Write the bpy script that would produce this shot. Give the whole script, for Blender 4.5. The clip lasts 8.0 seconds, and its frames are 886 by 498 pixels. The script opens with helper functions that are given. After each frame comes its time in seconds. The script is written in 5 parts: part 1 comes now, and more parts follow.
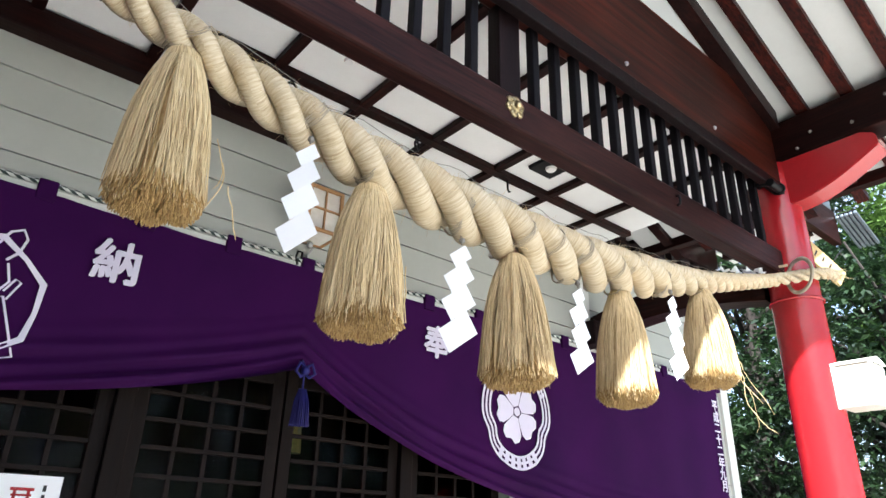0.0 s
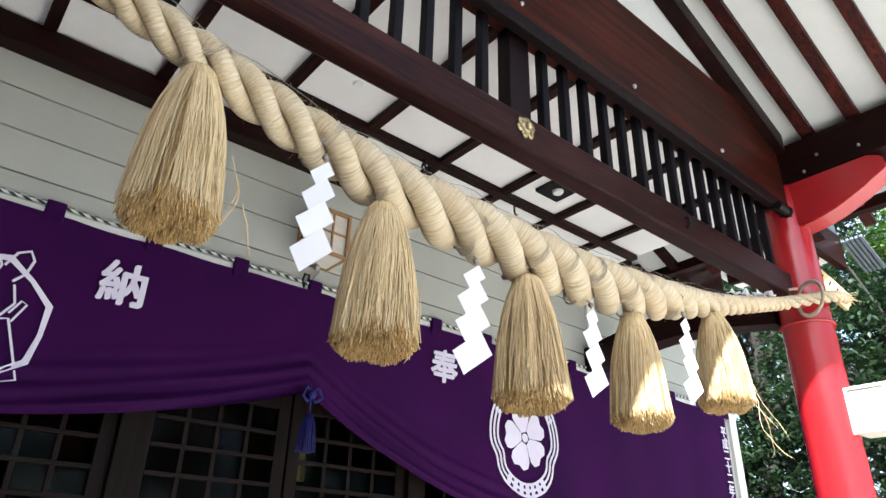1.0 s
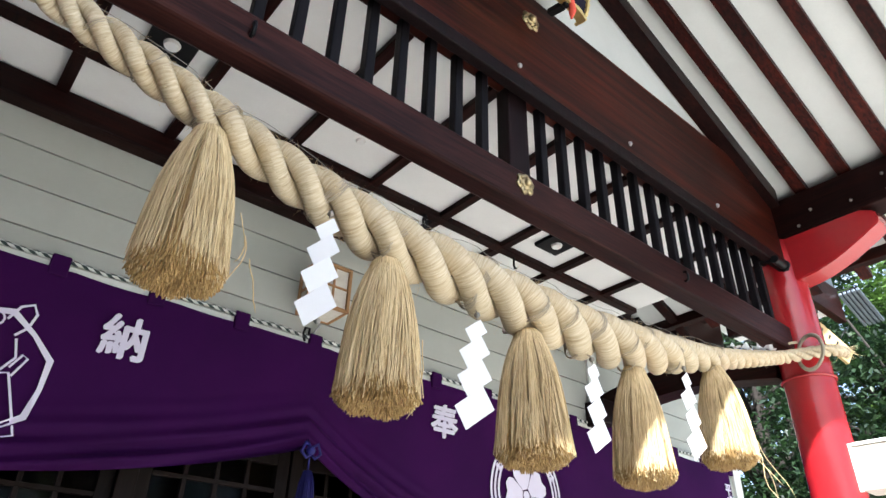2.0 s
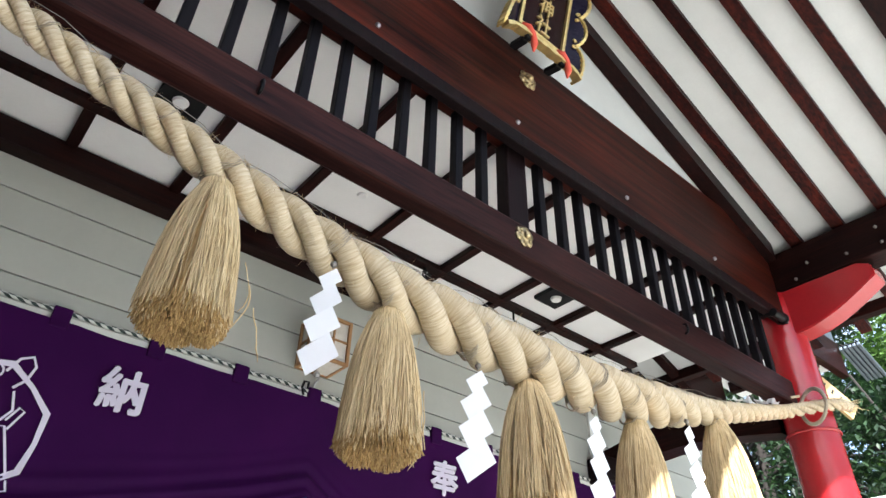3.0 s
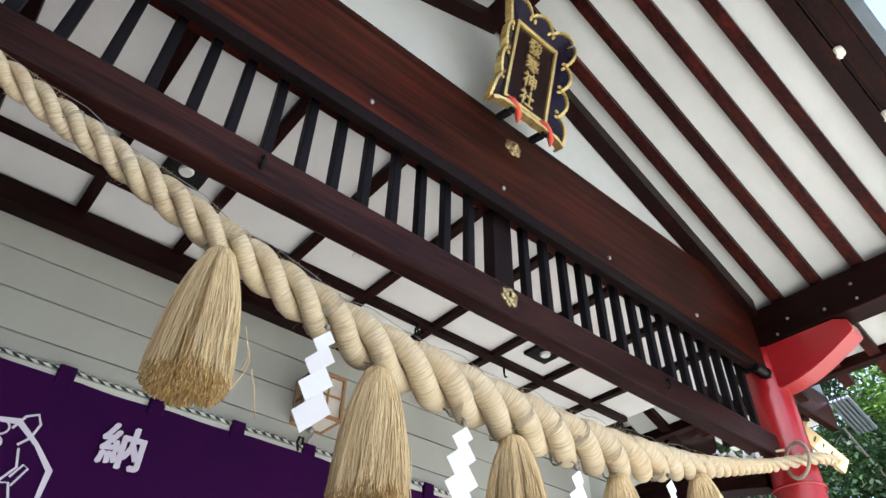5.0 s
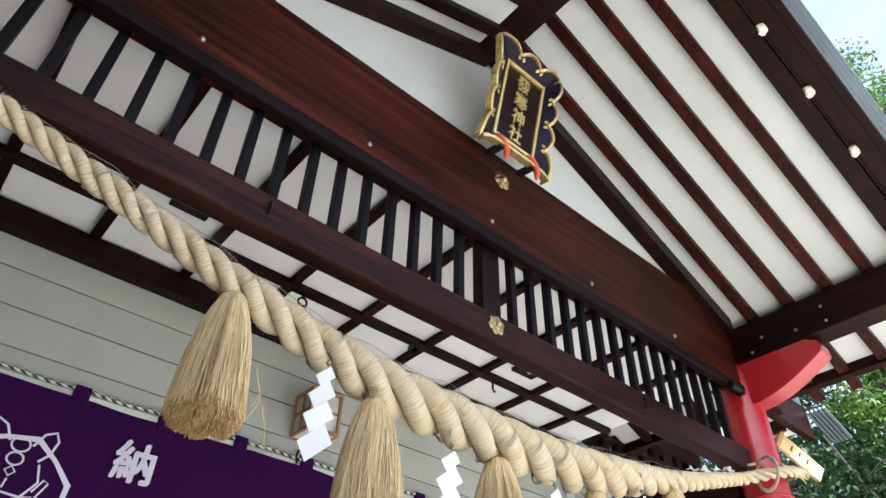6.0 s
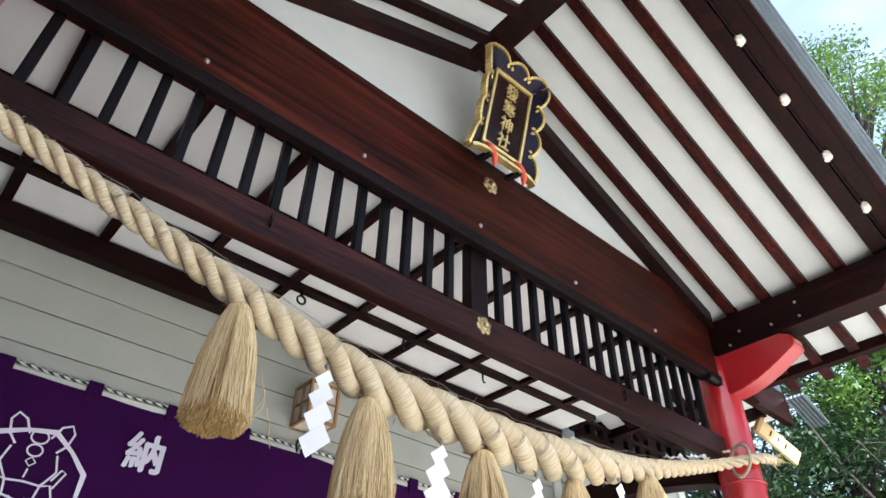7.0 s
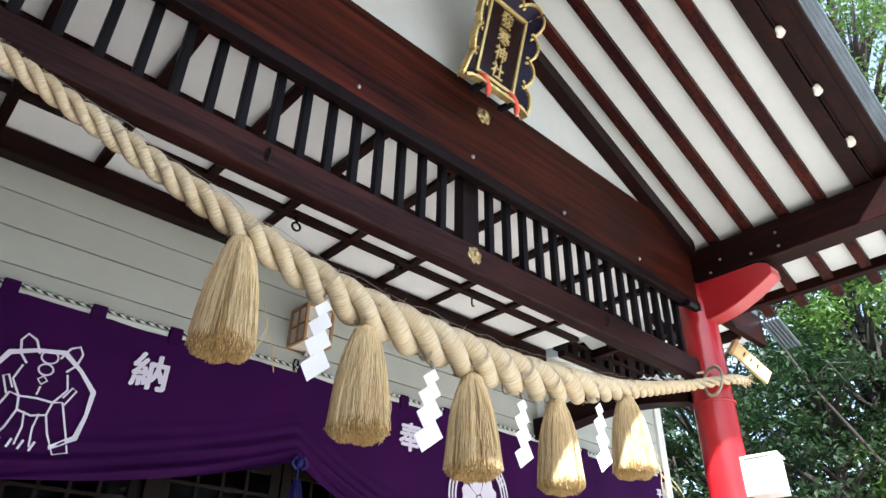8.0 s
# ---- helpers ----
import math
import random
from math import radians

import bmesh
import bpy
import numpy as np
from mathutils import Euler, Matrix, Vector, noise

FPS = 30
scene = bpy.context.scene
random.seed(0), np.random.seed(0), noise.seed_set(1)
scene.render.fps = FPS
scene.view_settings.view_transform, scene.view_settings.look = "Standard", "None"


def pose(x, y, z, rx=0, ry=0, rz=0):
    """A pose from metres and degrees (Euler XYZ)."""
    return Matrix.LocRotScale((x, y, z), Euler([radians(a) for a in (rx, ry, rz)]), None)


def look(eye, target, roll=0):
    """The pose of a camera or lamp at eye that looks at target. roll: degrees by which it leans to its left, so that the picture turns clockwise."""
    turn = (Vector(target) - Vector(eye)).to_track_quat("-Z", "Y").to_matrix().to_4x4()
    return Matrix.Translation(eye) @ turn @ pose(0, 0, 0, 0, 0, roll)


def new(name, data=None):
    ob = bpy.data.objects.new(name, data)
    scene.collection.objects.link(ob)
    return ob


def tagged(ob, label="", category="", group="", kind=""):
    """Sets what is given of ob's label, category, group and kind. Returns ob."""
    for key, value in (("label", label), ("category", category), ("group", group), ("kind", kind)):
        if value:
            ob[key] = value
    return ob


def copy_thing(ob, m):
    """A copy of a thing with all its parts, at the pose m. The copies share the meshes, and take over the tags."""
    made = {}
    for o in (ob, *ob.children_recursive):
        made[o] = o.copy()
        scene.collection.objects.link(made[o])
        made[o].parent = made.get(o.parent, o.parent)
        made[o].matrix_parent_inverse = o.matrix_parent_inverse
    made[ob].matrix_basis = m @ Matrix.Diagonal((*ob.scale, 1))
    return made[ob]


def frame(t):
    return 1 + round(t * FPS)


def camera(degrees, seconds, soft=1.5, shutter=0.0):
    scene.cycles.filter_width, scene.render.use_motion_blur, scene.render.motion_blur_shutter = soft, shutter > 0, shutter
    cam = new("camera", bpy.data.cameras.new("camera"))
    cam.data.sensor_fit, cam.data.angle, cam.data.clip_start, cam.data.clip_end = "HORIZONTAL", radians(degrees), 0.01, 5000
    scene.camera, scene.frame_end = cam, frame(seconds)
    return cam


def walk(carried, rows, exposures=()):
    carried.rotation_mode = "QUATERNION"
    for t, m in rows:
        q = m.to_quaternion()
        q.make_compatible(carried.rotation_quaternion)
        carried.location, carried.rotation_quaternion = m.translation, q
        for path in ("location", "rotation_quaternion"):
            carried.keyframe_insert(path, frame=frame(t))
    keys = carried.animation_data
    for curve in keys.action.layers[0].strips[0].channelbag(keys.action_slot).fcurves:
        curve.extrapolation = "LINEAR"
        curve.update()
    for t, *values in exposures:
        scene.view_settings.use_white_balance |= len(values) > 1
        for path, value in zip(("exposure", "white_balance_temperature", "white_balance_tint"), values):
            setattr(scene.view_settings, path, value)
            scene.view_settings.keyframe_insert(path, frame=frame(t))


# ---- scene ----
cam = camera(67.8, 8.0)
PATH = [
    (0, (-1.377, -1.308, 1.769), (-0.213, 0.108, 2.569), 1.6),
    (0.5, (-1.374, -1.268, 1.756), (-0.224, 0.137, 2.597), 1.5),
    (1, (-1.388, -1.264, 1.76), (-0.247, 0.127, 2.633), 1.6),
    (1.5, (-1.402, -1.27, 1.762), (-0.28, 0.095, 2.699), 1.6),
    (3, (-1.424, -1.28, 1.73), (-0.387, -0.018, 2.886), 1.6),
    (3.5, (-1.426, -1.28, 1.732), (-0.411, -0.05, 2.94), 1.5),
    (4, (-1.42, -1.284, 1.725), (-0.421, -0.074, 2.964), 1.5),
    (5.5, (-1.551, -1.488, 1.666), (-0.574, -0.307, 2.951), 1.4),
    (6, (-1.626, -1.581, 1.665), (-0.631, -0.403, 2.938), 1.4),
    (6.5, (-1.675, -1.691, 1.656), (-0.66, -0.51, 2.911), 1.1),
    (7, (-1.736, -1.745, 1.64), (-0.708, -0.547, 2.867), 1.2),
    (7.5, (-1.805, -1.779, 1.627), (-0.701, -0.521, 2.723), 1.3),
    (8, (-1.814, -1.807, 1.643), (-0.664, -0.529, 2.665), 1.1),
]
walk(cam, [(t, look(eye, target, roll)) for t, eye, target, roll in PATH], [(0.0, 2.13, 5950.0, 10.0), (1.5, 2.08, 5950.0, 10.0), (4.0, 2.03, 5950.0, 10.0), (6.5, 2.08, 5950.0, 10.0), (8.0, 2.08, 5950.0, 10.0)])


# ---- daylight ----
SUN_AZ, SUN_EL = 217.4, 45.0          # where the sun stands, degrees from +x towards +y
world = bpy.data.worlds.new("sky")
scene.world = world
world.use_nodes = True
wn = world.node_tree
sky = wn.nodes.new("ShaderNodeTexSky")
sky.sky_type = "NISHITA"
sky.sun_disc = False
sky.dust_density, sky.air_density = 2.5, 0.9
sky.sun_elevation = radians(SUN_EL)
sky.sun_rotation = radians(90.0 - SUN_AZ)
wn.nodes["Background"].inputs["Strength"].default_value = 0.13
# thin white clouds across the blue
wtc, wmp = wn.nodes.new("ShaderNodeTexCoord"), wn.nodes.new("ShaderNodeMapping")
wmp.inputs["Scale"].default_value = (1.0, 1.0, 2.2)
cloud, cramp, cmix = wn.nodes.new("ShaderNodeTexNoise"), wn.nodes.new("ShaderNodeValToRGB"), wn.nodes.new("ShaderNodeMix")
cloud.inputs["Scale"].default_value, cloud.inputs["Detail"].default_value, cloud.inputs["Distortion"].default_value = 2.4, 8.0, 0.4
cramp.color_ramp.elements[0].position, cramp.color_ramp.elements[1].position = 0.42, 0.80
cramp.color_ramp.elements[0].color, cramp.color_ramp.elements[1].color = (0.22, 0.22, 0.22, 1), (1, 1, 1, 1)
cmix.data_type = "RGBA"
cmix.inputs["B"].default_value = (3.6, 3.9, 4.1, 1.0)
wn.links.new(wtc.outputs["Generated"], wmp.inputs["Vector"])
wn.links.new(wmp.outputs["Vector"], cloud.inputs["Vector"])
wn.links.new(cloud.outputs["Fac"], cramp.inputs["Fac"])
wn.links.new(cramp.outputs["Color"], cmix.inputs["Factor"])
wn.links.new(sky.outputs["Color"], cmix.inputs["A"])
wn.links.new(cmix.outputs["Result"], wn.nodes["Background"].inputs["Color"])
sun_data = bpy.data.lights.new("sun", "SUN")
sun_data.energy, sun_data.angle, sun_data.color = 5.0, radians(0.5), (1.0, 0.965, 0.90)
sun = new("sun", sun_data)
az, el = radians(SUN_AZ), radians(SUN_EL)
sun.matrix_world = look((20 * math.cos(az) * math.cos(el), 20 * math.sin(az) * math.cos(el), 20 * math.sin(el)), (0, 0, 0))


# ---- building helpers ----
def part(name, bm, material, parent=None, label="", smooth=False):
    """Links a bmesh as one mesh object under a thing, or as a thing."""
    me = bpy.data.meshes.new(name)
    bm.normal_update()
    bm.to_mesh(me)
    bm.free()
    for m in material if isinstance(material, (list, tuple)) else [material]:
        me.materials.append(m)
    if smooth:
        me.polygons.foreach_set("use_smooth", [True] * len(me.polygons))
    ob = new(name, me)
    if parent is not None:
        ob.parent = parent
    if label:
        tagged(ob, label=label)
    return ob


def thing(name, label, category, at=(0, 0, 0), group="", kind=""):
    ob = new(name)
    ob.empty_display_size = 0.1
    ob.matrix_basis = Matrix.Translation(at)
    return tagged(ob, label, category, group, kind)


def share(ob, m, parent):
    """A further piece on the mesh of ob."""
    o = new(ob.name.split(".")[0], ob.data)
    o.parent = parent
    o.matrix_basis = m
    return o


def box(bm, x0, x1, y0, y1, z0, z1, bevel=0.0, m=None, mat=0):
    had = set(bm.faces)
    vs = bmesh.ops.create_cube(bm, size=1.0)["verts"]
    for v in vs:
        v.co = Vector((x0 + (v.co.x + 0.5) * (x1 - x0), y0 + (v.co.y + 0.5) * (y1 - y0), z0 + (v.co.z + 0.5) * (z1 - z0)))
    if bevel > 0:
        es = list({e for v in vs for e in v.link_edges})
        bmesh.ops.bevel(bm, geom=es, offset=bevel, segments=2, profile=0.5, affect="EDGES")
    fs = [f for f in bm.faces if f not in had]
    if m is not None:
        bmesh.ops.transform(bm, matrix=m, verts=list({v for f in fs for v in f.verts}))
    for f in fs:
        f.material_index = mat
    return fs


def boxed(x0, x1, y0, y1, z0, z1, bevel=0.004):
    bm = bmesh.new()
    box(bm, x0, x1, y0, y1, z0, z1, bevel)
    return bm


def cylinder(bm, p, q, r0, r1=None, seg=12, caps=True):
    p, q = Vector(p), Vector(q)
    r1 = r0 if r1 is None else r1
    m = Matrix.Translation((p + q) / 2) @ (q - p).to_track_quat("Z", "Y").to_matrix().to_4x4()
    return bmesh.ops.create_cone(bm, cap_ends=caps, segments=seg, radius1=r0, radius2=r1, depth=(q - p).length, matrix=m)


def tube(bm, pts, radii, seg=6, closed=False, caps=True, uv=None, mat=0):
    """A tube along points, with one radius each."""
    pts = [Vector(p) for p in pts]
    n = len(pts)
    if not hasattr(radii, "__len__"):
        radii = [radii] * n
    rings, up, along = [], Vector((0.13, 0.21, 0.97)), 0.0
    at = []
    for i, p in enumerate(pts):
        a = pts[(i + 1) % n] if (closed or i + 1 < n) else p
        b = pts[i - 1] if (closed or i > 0) else p
        d = (a - b).normalized()
        side = d.cross(up)
        if side.length < 1e-4:
            side = d.cross(Vector((1, 0, 0)))
        side.normalize()
        up = side.cross(d).normalized()
        along += (p - pts[i - 1]).length if i else 0.0
        at.append(along)
        rings.append([bm.verts.new(p + (side * math.cos(2 * math.pi * k / seg) + up * math.sin(2 * math.pi * k / seg)) * radii[i]) for k in range(seg)])
    layer = bm.loops.layers.uv.verify() if uv else None
    for i in range(n if closed else n - 1):
        a, b = rings[i], rings[(i + 1) % n]
        for k in range(seg):
            f = bm.faces.new((a[k], a[(k + 1) % seg], b[(k + 1) % seg], b[k]))
            f.material_index = mat
            f.smooth = True
            if layer:
                for lp, c in zip(f.loops, ((at[i], k), (at[i], k + 1), (at[(i + 1) % n], k + 1), (at[(i + 1) % n], k))):
                    lp[layer].uv = (c[0], c[1] / seg)
    if caps and not closed:
        for r in (rings[0][::-1], rings[-1]):
            f = bm.faces.new(r)
            f.material_index = mat
    return rings


def prism(bm, outline, y0, y1, mat=0):
    """An outline in x and z drawn out from y0 to y1."""
    a = [bm.verts.new((x, y0, z)) for x, z in outline]
    b = [bm.verts.new((x, y1, z)) for x, z in outline]
    n = len(a)
    fs = [bm.faces.new(a), bm.faces.new(b[::-1])]
    for i in range(n):
        fs.append(bm.faces.new((a[i], b[i], b[(i + 1) % n], a[(i + 1) % n])))
    for f in fs:
        f.material_index = mat
    bmesh.ops.recalc_face_normals(bm, faces=fs)
    return fs


def lettering(text, size, bold=0.0, depth=0.002):
    """A bmesh of a text in the built-in font, centred, upright in x and z."""
    cu = bpy.data.curves.new("letters", "FONT")
    cu.body, cu.size, cu.align_x, cu.align_y, cu.extrude, cu.offset = text, size, "CENTER", "CENTER", depth, bold
    ob = bpy.data.objects.new("letters", cu)
    scene.collection.objects.link(ob)
    dg = bpy.context.evaluated_depsgraph_get()
    me = bpy.data.meshes.new_from_object(ob.evaluated_get(dg))
    bpy.data.objects.remove(ob)
    bm = bmesh.new()
    bm.from_mesh(me)
    bpy.data.meshes.remove(me)
    xs = [v.co.x for v in bm.verts] or [0]
    ys = [v.co.y for v in bm.verts] or [0]
    cx, cy = (min(xs) + max(xs)) / 2, (min(ys) + max(ys)) / 2
    for v in bm.verts:
        v.co = Vector((v.co.x - cx, -v.co.z, v.co.y - cy))
    for f in bm.faces:
        f.material_index = 0
    return bm


# ---- materials ----
def material(name, build):
    m = bpy.data.materials.new(name)
    m.use_nodes = True
    nt = m.node_tree
    build(nt, nt.nodes["Principled BSDF"])
    return m


def link(nt, a, b):
    nt.links.new(a, b)


def noise_node(nt, scale, detail=6.0, rough=0.6, stretch=(1, 1, 1), coord="Object", distortion=0.0):
    tc = nt.nodes.new("ShaderNodeTexCoord")
    mp = nt.nodes.new("ShaderNodeMapping")
    mp.inputs["Scale"].default_value = stretch
    n = nt.nodes.new("ShaderNodeTexNoise")
    n.inputs["Scale"].default_value = scale
    n.inputs["Detail"].default_value = detail
    n.inputs["Roughness"].default_value = rough
    n.inputs["Distortion"].default_value = distortion
    link(nt, tc.outputs[coord], mp.inputs["Vector"])
    link(nt, mp.outputs["Vector"], n.inputs["Vector"])
    return n


def ramp(nt, fac, stops):
    r = nt.nodes.new("ShaderNodeValToRGB")
    e = r.color_ramp.elements
    while len(e) < len(stops):
        e.new(0.5)
    for el_, (p, c) in zip(e, stops):
        el_.position, el_.color = p, (*c, 1.0)
    link(nt, fac, r.inputs["Fac"])
    return r.outputs["Color"]


def mixed(nt, fac, a, b, mode="MIX"):
    n = nt.nodes.new("ShaderNodeMix")
    n.data_type, n.blend_type = "RGBA", mode
    for sock, v in ((n.inputs["Factor"], fac), (n.inputs["A"], a), (n.inputs["B"], b)):
        if isinstance(v, (int, float)):
            sock.default_value = v
        elif isinstance(v, tuple):
            sock.default_value = (*v, 1.0)
        else:
            link(nt, v, sock)
    return n.outputs["Result"]


def bump(nt, p, height, strength, distance=0.01):
    b = nt.nodes.new("ShaderNodeBump")
    b.inputs["Strength"].default_value, b.inputs["Distance"].default_value = strength, distance
    link(nt, height, b.inputs["Height"])
    link(nt, b.outputs["Normal"], p.inputs["Normal"])


def rough_by(nt, p, fac, lo, hi):
    mr = nt.nodes.new("ShaderNodeMapRange")
    mr.inputs["To Min"].default_value, mr.inputs["To Max"].default_value = lo, hi
    link(nt, fac, mr.inputs["Value"])
    link(nt, mr.outputs["Result"], p.inputs["Roughness"])


def random_shade(nt, colour, amount):
    """Varies a colour from piece to piece."""
    oi = nt.nodes.new("ShaderNodeObjectInfo")
    mr = nt.nodes.new("ShaderNodeMapRange")
    mr.inputs["To Min"].default_value, mr.inputs["To Max"].default_value = 1.0 - amount, 1.0 + amount
    link(nt, oi.outputs["Random"], mr.inputs["Value"])
    hs = nt.nodes.new("ShaderNodeHueSaturation")
    link(nt, mr.outputs["Result"], hs.inputs["Value"])
    link(nt, colour, hs.inputs["Color"])
    return hs.outputs["Color"]


def wood(name, dark, mid, light, axis, gloss=0.35, vary=0.1, grain=14.0, relief=0.25):
    stretch = [1.0, 1.0, 1.0]
    stretch["xyz".index(axis)] = 0.05

    def build(nt, p):
        n = noise_node(nt, grain, 8.0, 0.65, stretch, distortion=0.6)
        fine = noise_node(nt, grain * 6, 4.0, 0.6, stretch)
        patch = noise_node(nt, 1.3, 3.0, 0.5)
        c = ramp(nt, n.outputs["Fac"], [(0.3, dark), (0.52, mid), (0.75, light)])
        c = mixed(nt, 0.35, c, ramp(nt, fine.outputs["Fac"], [(0.35, dark), (0.65, light)]))
        c = mixed(nt, ramp(nt, patch.outputs["Fac"], [(0.35, (0, 0, 0)), (0.7, (0.55, 0.55, 0.55))]), c, dark)
        link(nt, random_shade(nt, c, vary), p.inputs["Base Color"])
        p.inputs["Specular IOR Level"].default_value = 0.085
        rough_by(nt, p, n.outputs["Fac"], gloss - 0.1, gloss + 0.2)
        bump(nt, p, fine.outputs["Fac"], relief, 0.004)
    return material(name, build)


def paint(name, colour, rough=0.4, stain=0.12, scale=3.0, relief=0.05, fine_scale=60.0, metallic=0.0, spec=0.4):
    def build(nt, p):
        n = noise_node(nt, scale, 6.0, 0.65)
        fine = noise_node(nt, fine_scale, 4.0, 0.6)
        dirty = tuple(c * (1.0 - stain * 1.8) for c in colour)
        c = mixed(nt, ramp(nt, n.outputs["Fac"], [(0.35, (0, 0, 0)), (0.7, (1, 1, 1))]), colour, dirty)
        c = mixed(nt, ramp(nt, fine.outputs["Fac"], [(0.4, (0, 0, 0)), (0.75, (0.3, 0.3, 0.3))]), c, dirty)
        link(nt, random_shade(nt, c, 0.04), p.inputs["Base Color"])
        rough_by(nt, p, n.outputs["Fac"], max(0.05, rough - 0.08), rough + 0.12)
        p.inputs["Metallic"].default_value = metallic
        p.inputs["Specular IOR Level"].default_value = spec
        bump(nt, p, fine.outputs["Fac"], relief, 0.003)
    return material(name, build)


DK, MD, LT = (0.0026, 0.0015, 0.0018), (0.0095, 0.0030, 0.0028), (0.046, 0.0110, 0.0075)
dark_wood_x = wood("dark_varnished_wood_along_x", DK, MD, LT, "x", 0.36)
lintel_wood = wood("red_brown_varnished_lintel_wood", (0.0026, 0.0014, 0.0016), (0.0125, 0.0034, 0.0030), (0.175, 0.031, 0.0145), "x", 0.34, grain=5.0)
tie_wood = wood("dark_brown_varnished_tie_wood", (0.0035, 0.0024, 0.0028), (0.022, 0.0085, 0.0078), (0.085, 0.027, 0.021), "x", 0.34)
rafter_wood = wood("varnished_rafter_wood", (0.0026, 0.0014, 0.0016), (0.0145, 0.0028, 0.0024), (0.085, 0.0125, 0.0065), "x", 0.4, 0.5)
dark_wood_y = wood("dark_varnished_wood_along_y", DK, MD, LT, "y", 0.38)
dark_wood_z = wood("dark_varnished_wood_along_z", (0.004, 0.003, 0.0035), (0.009, 0.005, 0.0055), (0.018, 0.008, 0.008), "z", 0.42)
slat_wood = wood("blackened_slat_wood", (0.004, 0.0038, 0.005), (0.008, 0.007, 0.0085), (0.015, 0.012, 0.014), "z", 0.45)
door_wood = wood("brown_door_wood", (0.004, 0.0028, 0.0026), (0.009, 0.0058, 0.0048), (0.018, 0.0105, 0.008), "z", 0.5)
red_paint = paint("vermilion_paint", (0.41, 0.016, 0.021), 0.2, 0.1, 2.0, 0.03, 40.0, spec=0.6)
white_board = paint("white_painted_board", (0.82, 0.82, 0.80), 0.75, 0.06, 1.7, 0.04, 90.0)
# greyer copy of white_board; takes excess light off soffit and gable by colour
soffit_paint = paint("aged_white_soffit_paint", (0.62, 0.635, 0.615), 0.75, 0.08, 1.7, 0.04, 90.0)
siding_paint = paint("pale_grey_siding", (0.44, 0.455, 0.41), 0.6, 0.06, 1.2, 0.05, 50.0)
white_trim = paint("off_white_trim", (0.72, 0.73, 0.68), 0.55, 0.06, 2.0, 0.04)
black_metal = paint("black_coated_metal", (0.008, 0.008, 0.009), 0.4, 0.1, 9.0, 0.05, spec=0.15)
grey_metal = paint("grey_roof_metal", (0.16, 0.19, 0.22), 0.35, 0.15, 5.0, 0.05, 60.0, 0.6)
zinc = paint("galvanised_steel", (0.45, 0.45, 0.46), 0.35, 0.15, 25.0, 0.05, 90.0, 0.9)
gold = paint("gilded_brass", (0.92, 0.70, 0.28), 0.3, 0.15, 30.0, 0.15, 120.0, 0.75)
worn_gold = paint("worn_gilded_brass", (0.62, 0.50, 0.28), 0.35, 0.35, 40.0, 0.4, 150.0, 0.9)
lacquer = paint("black_brown_lacquer", (0.014, 0.004, 0.004), 0.2, 0.1, 6.0, 0.02, spec=0.2)
lacquer_blue = paint("blue_black_lacquer", (0.012, 0.008, 0.022), 0.25, 0.1, 6.0, 0.02, spec=0.12)
paper_white = paint("white_paper", (0.88, 0.89, 0.90), 0.7, 0.02, 4.0, 0.04, 80.0)
print_white = paint("white_cloth_print", (0.70, 0.66, 0.78), 0.85, 0.05, 8.0, 0.15, 300.0)
pale_wood = wood("pale_cedar_wood", (0.32, 0.17, 0.08), (0.42, 0.25, 0.12), (0.5, 0.32, 0.17), "z", 0.55)
plaque_wood = wood("yellow_cypress_plaque", (0.42, 0.29, 0.13), (0.55, 0.40, 0.2), (0.62, 0.47, 0.27), "x", 0.5)
stone = paint("grey_paving_stone", (0.42, 0.41, 0.39), 0.85, 0.15, 2.0, 0.4, 30.0)
bark = paint("dark_bark", (0.03, 0.024, 0.02), 0.9, 0.3, 12.0, 0.8, 40.0)
# near-black stands in for the unlit room's gloom, not the plaster's own colour
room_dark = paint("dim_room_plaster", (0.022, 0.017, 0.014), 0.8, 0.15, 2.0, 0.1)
blue_silk = paint("blue_silk_cord", (0.008, 0.006, 0.12), 0.6, 0.2, 60.0, 0.4, 250.0)
orange_cord = paint("vermilion_cord", (0.75, 0.10, 0.06), 0.6, 0.15, 60.0, 0.3, 250.0)
ink = paint("black_ink", (0.02, 0.02, 0.022), 0.6, 0.1)
tie_straw = paint("pale_tie_cord", (0.42, 0.36, 0.27), 0.7, 0.2, 40.0, 0.3, 200.0)
wire_metal = paint("thin_steel_wire", (0.30, 0.28, 0.25), 0.4, 0.2, 30.0, 0.1, 100.0, 0.7)


def straw_build(nt, p, base, pale, brown, along):
    n = noise_node(nt, 7.0, 5.0, 0.6)
    fine = noise_node(nt, 90.0, 5.0, 0.7, along)
    g = nt.nodes.new("ShaderNodeNewGeometry")
    c = ramp(nt, fine.outputs["Fac"], [(0.25, brown), (0.5, base), (0.75, pale)])
    c = mixed(nt, ramp(nt, n.outputs["Fac"], [(0.4, (0, 0, 0)), (0.75, (0.5, 0.5, 0.5))]), c, brown)
    shade = ramp(nt, g.outputs["Random Per Island"], [(0.0, (0.56, 0.49, 0.39)), (0.40, (0.95, 0.93, 0.88)), (1.0, (1.14, 1.14, 1.10))])
    c = mixed(nt, 1.0, c, shade, "MULTIPLY")
    link(nt, c, p.inputs["Base Color"])
    p.inputs["Roughness"].default_value = 0.6
    bump(nt, p, fine.outputs["Fac"], 0.3, 0.002)


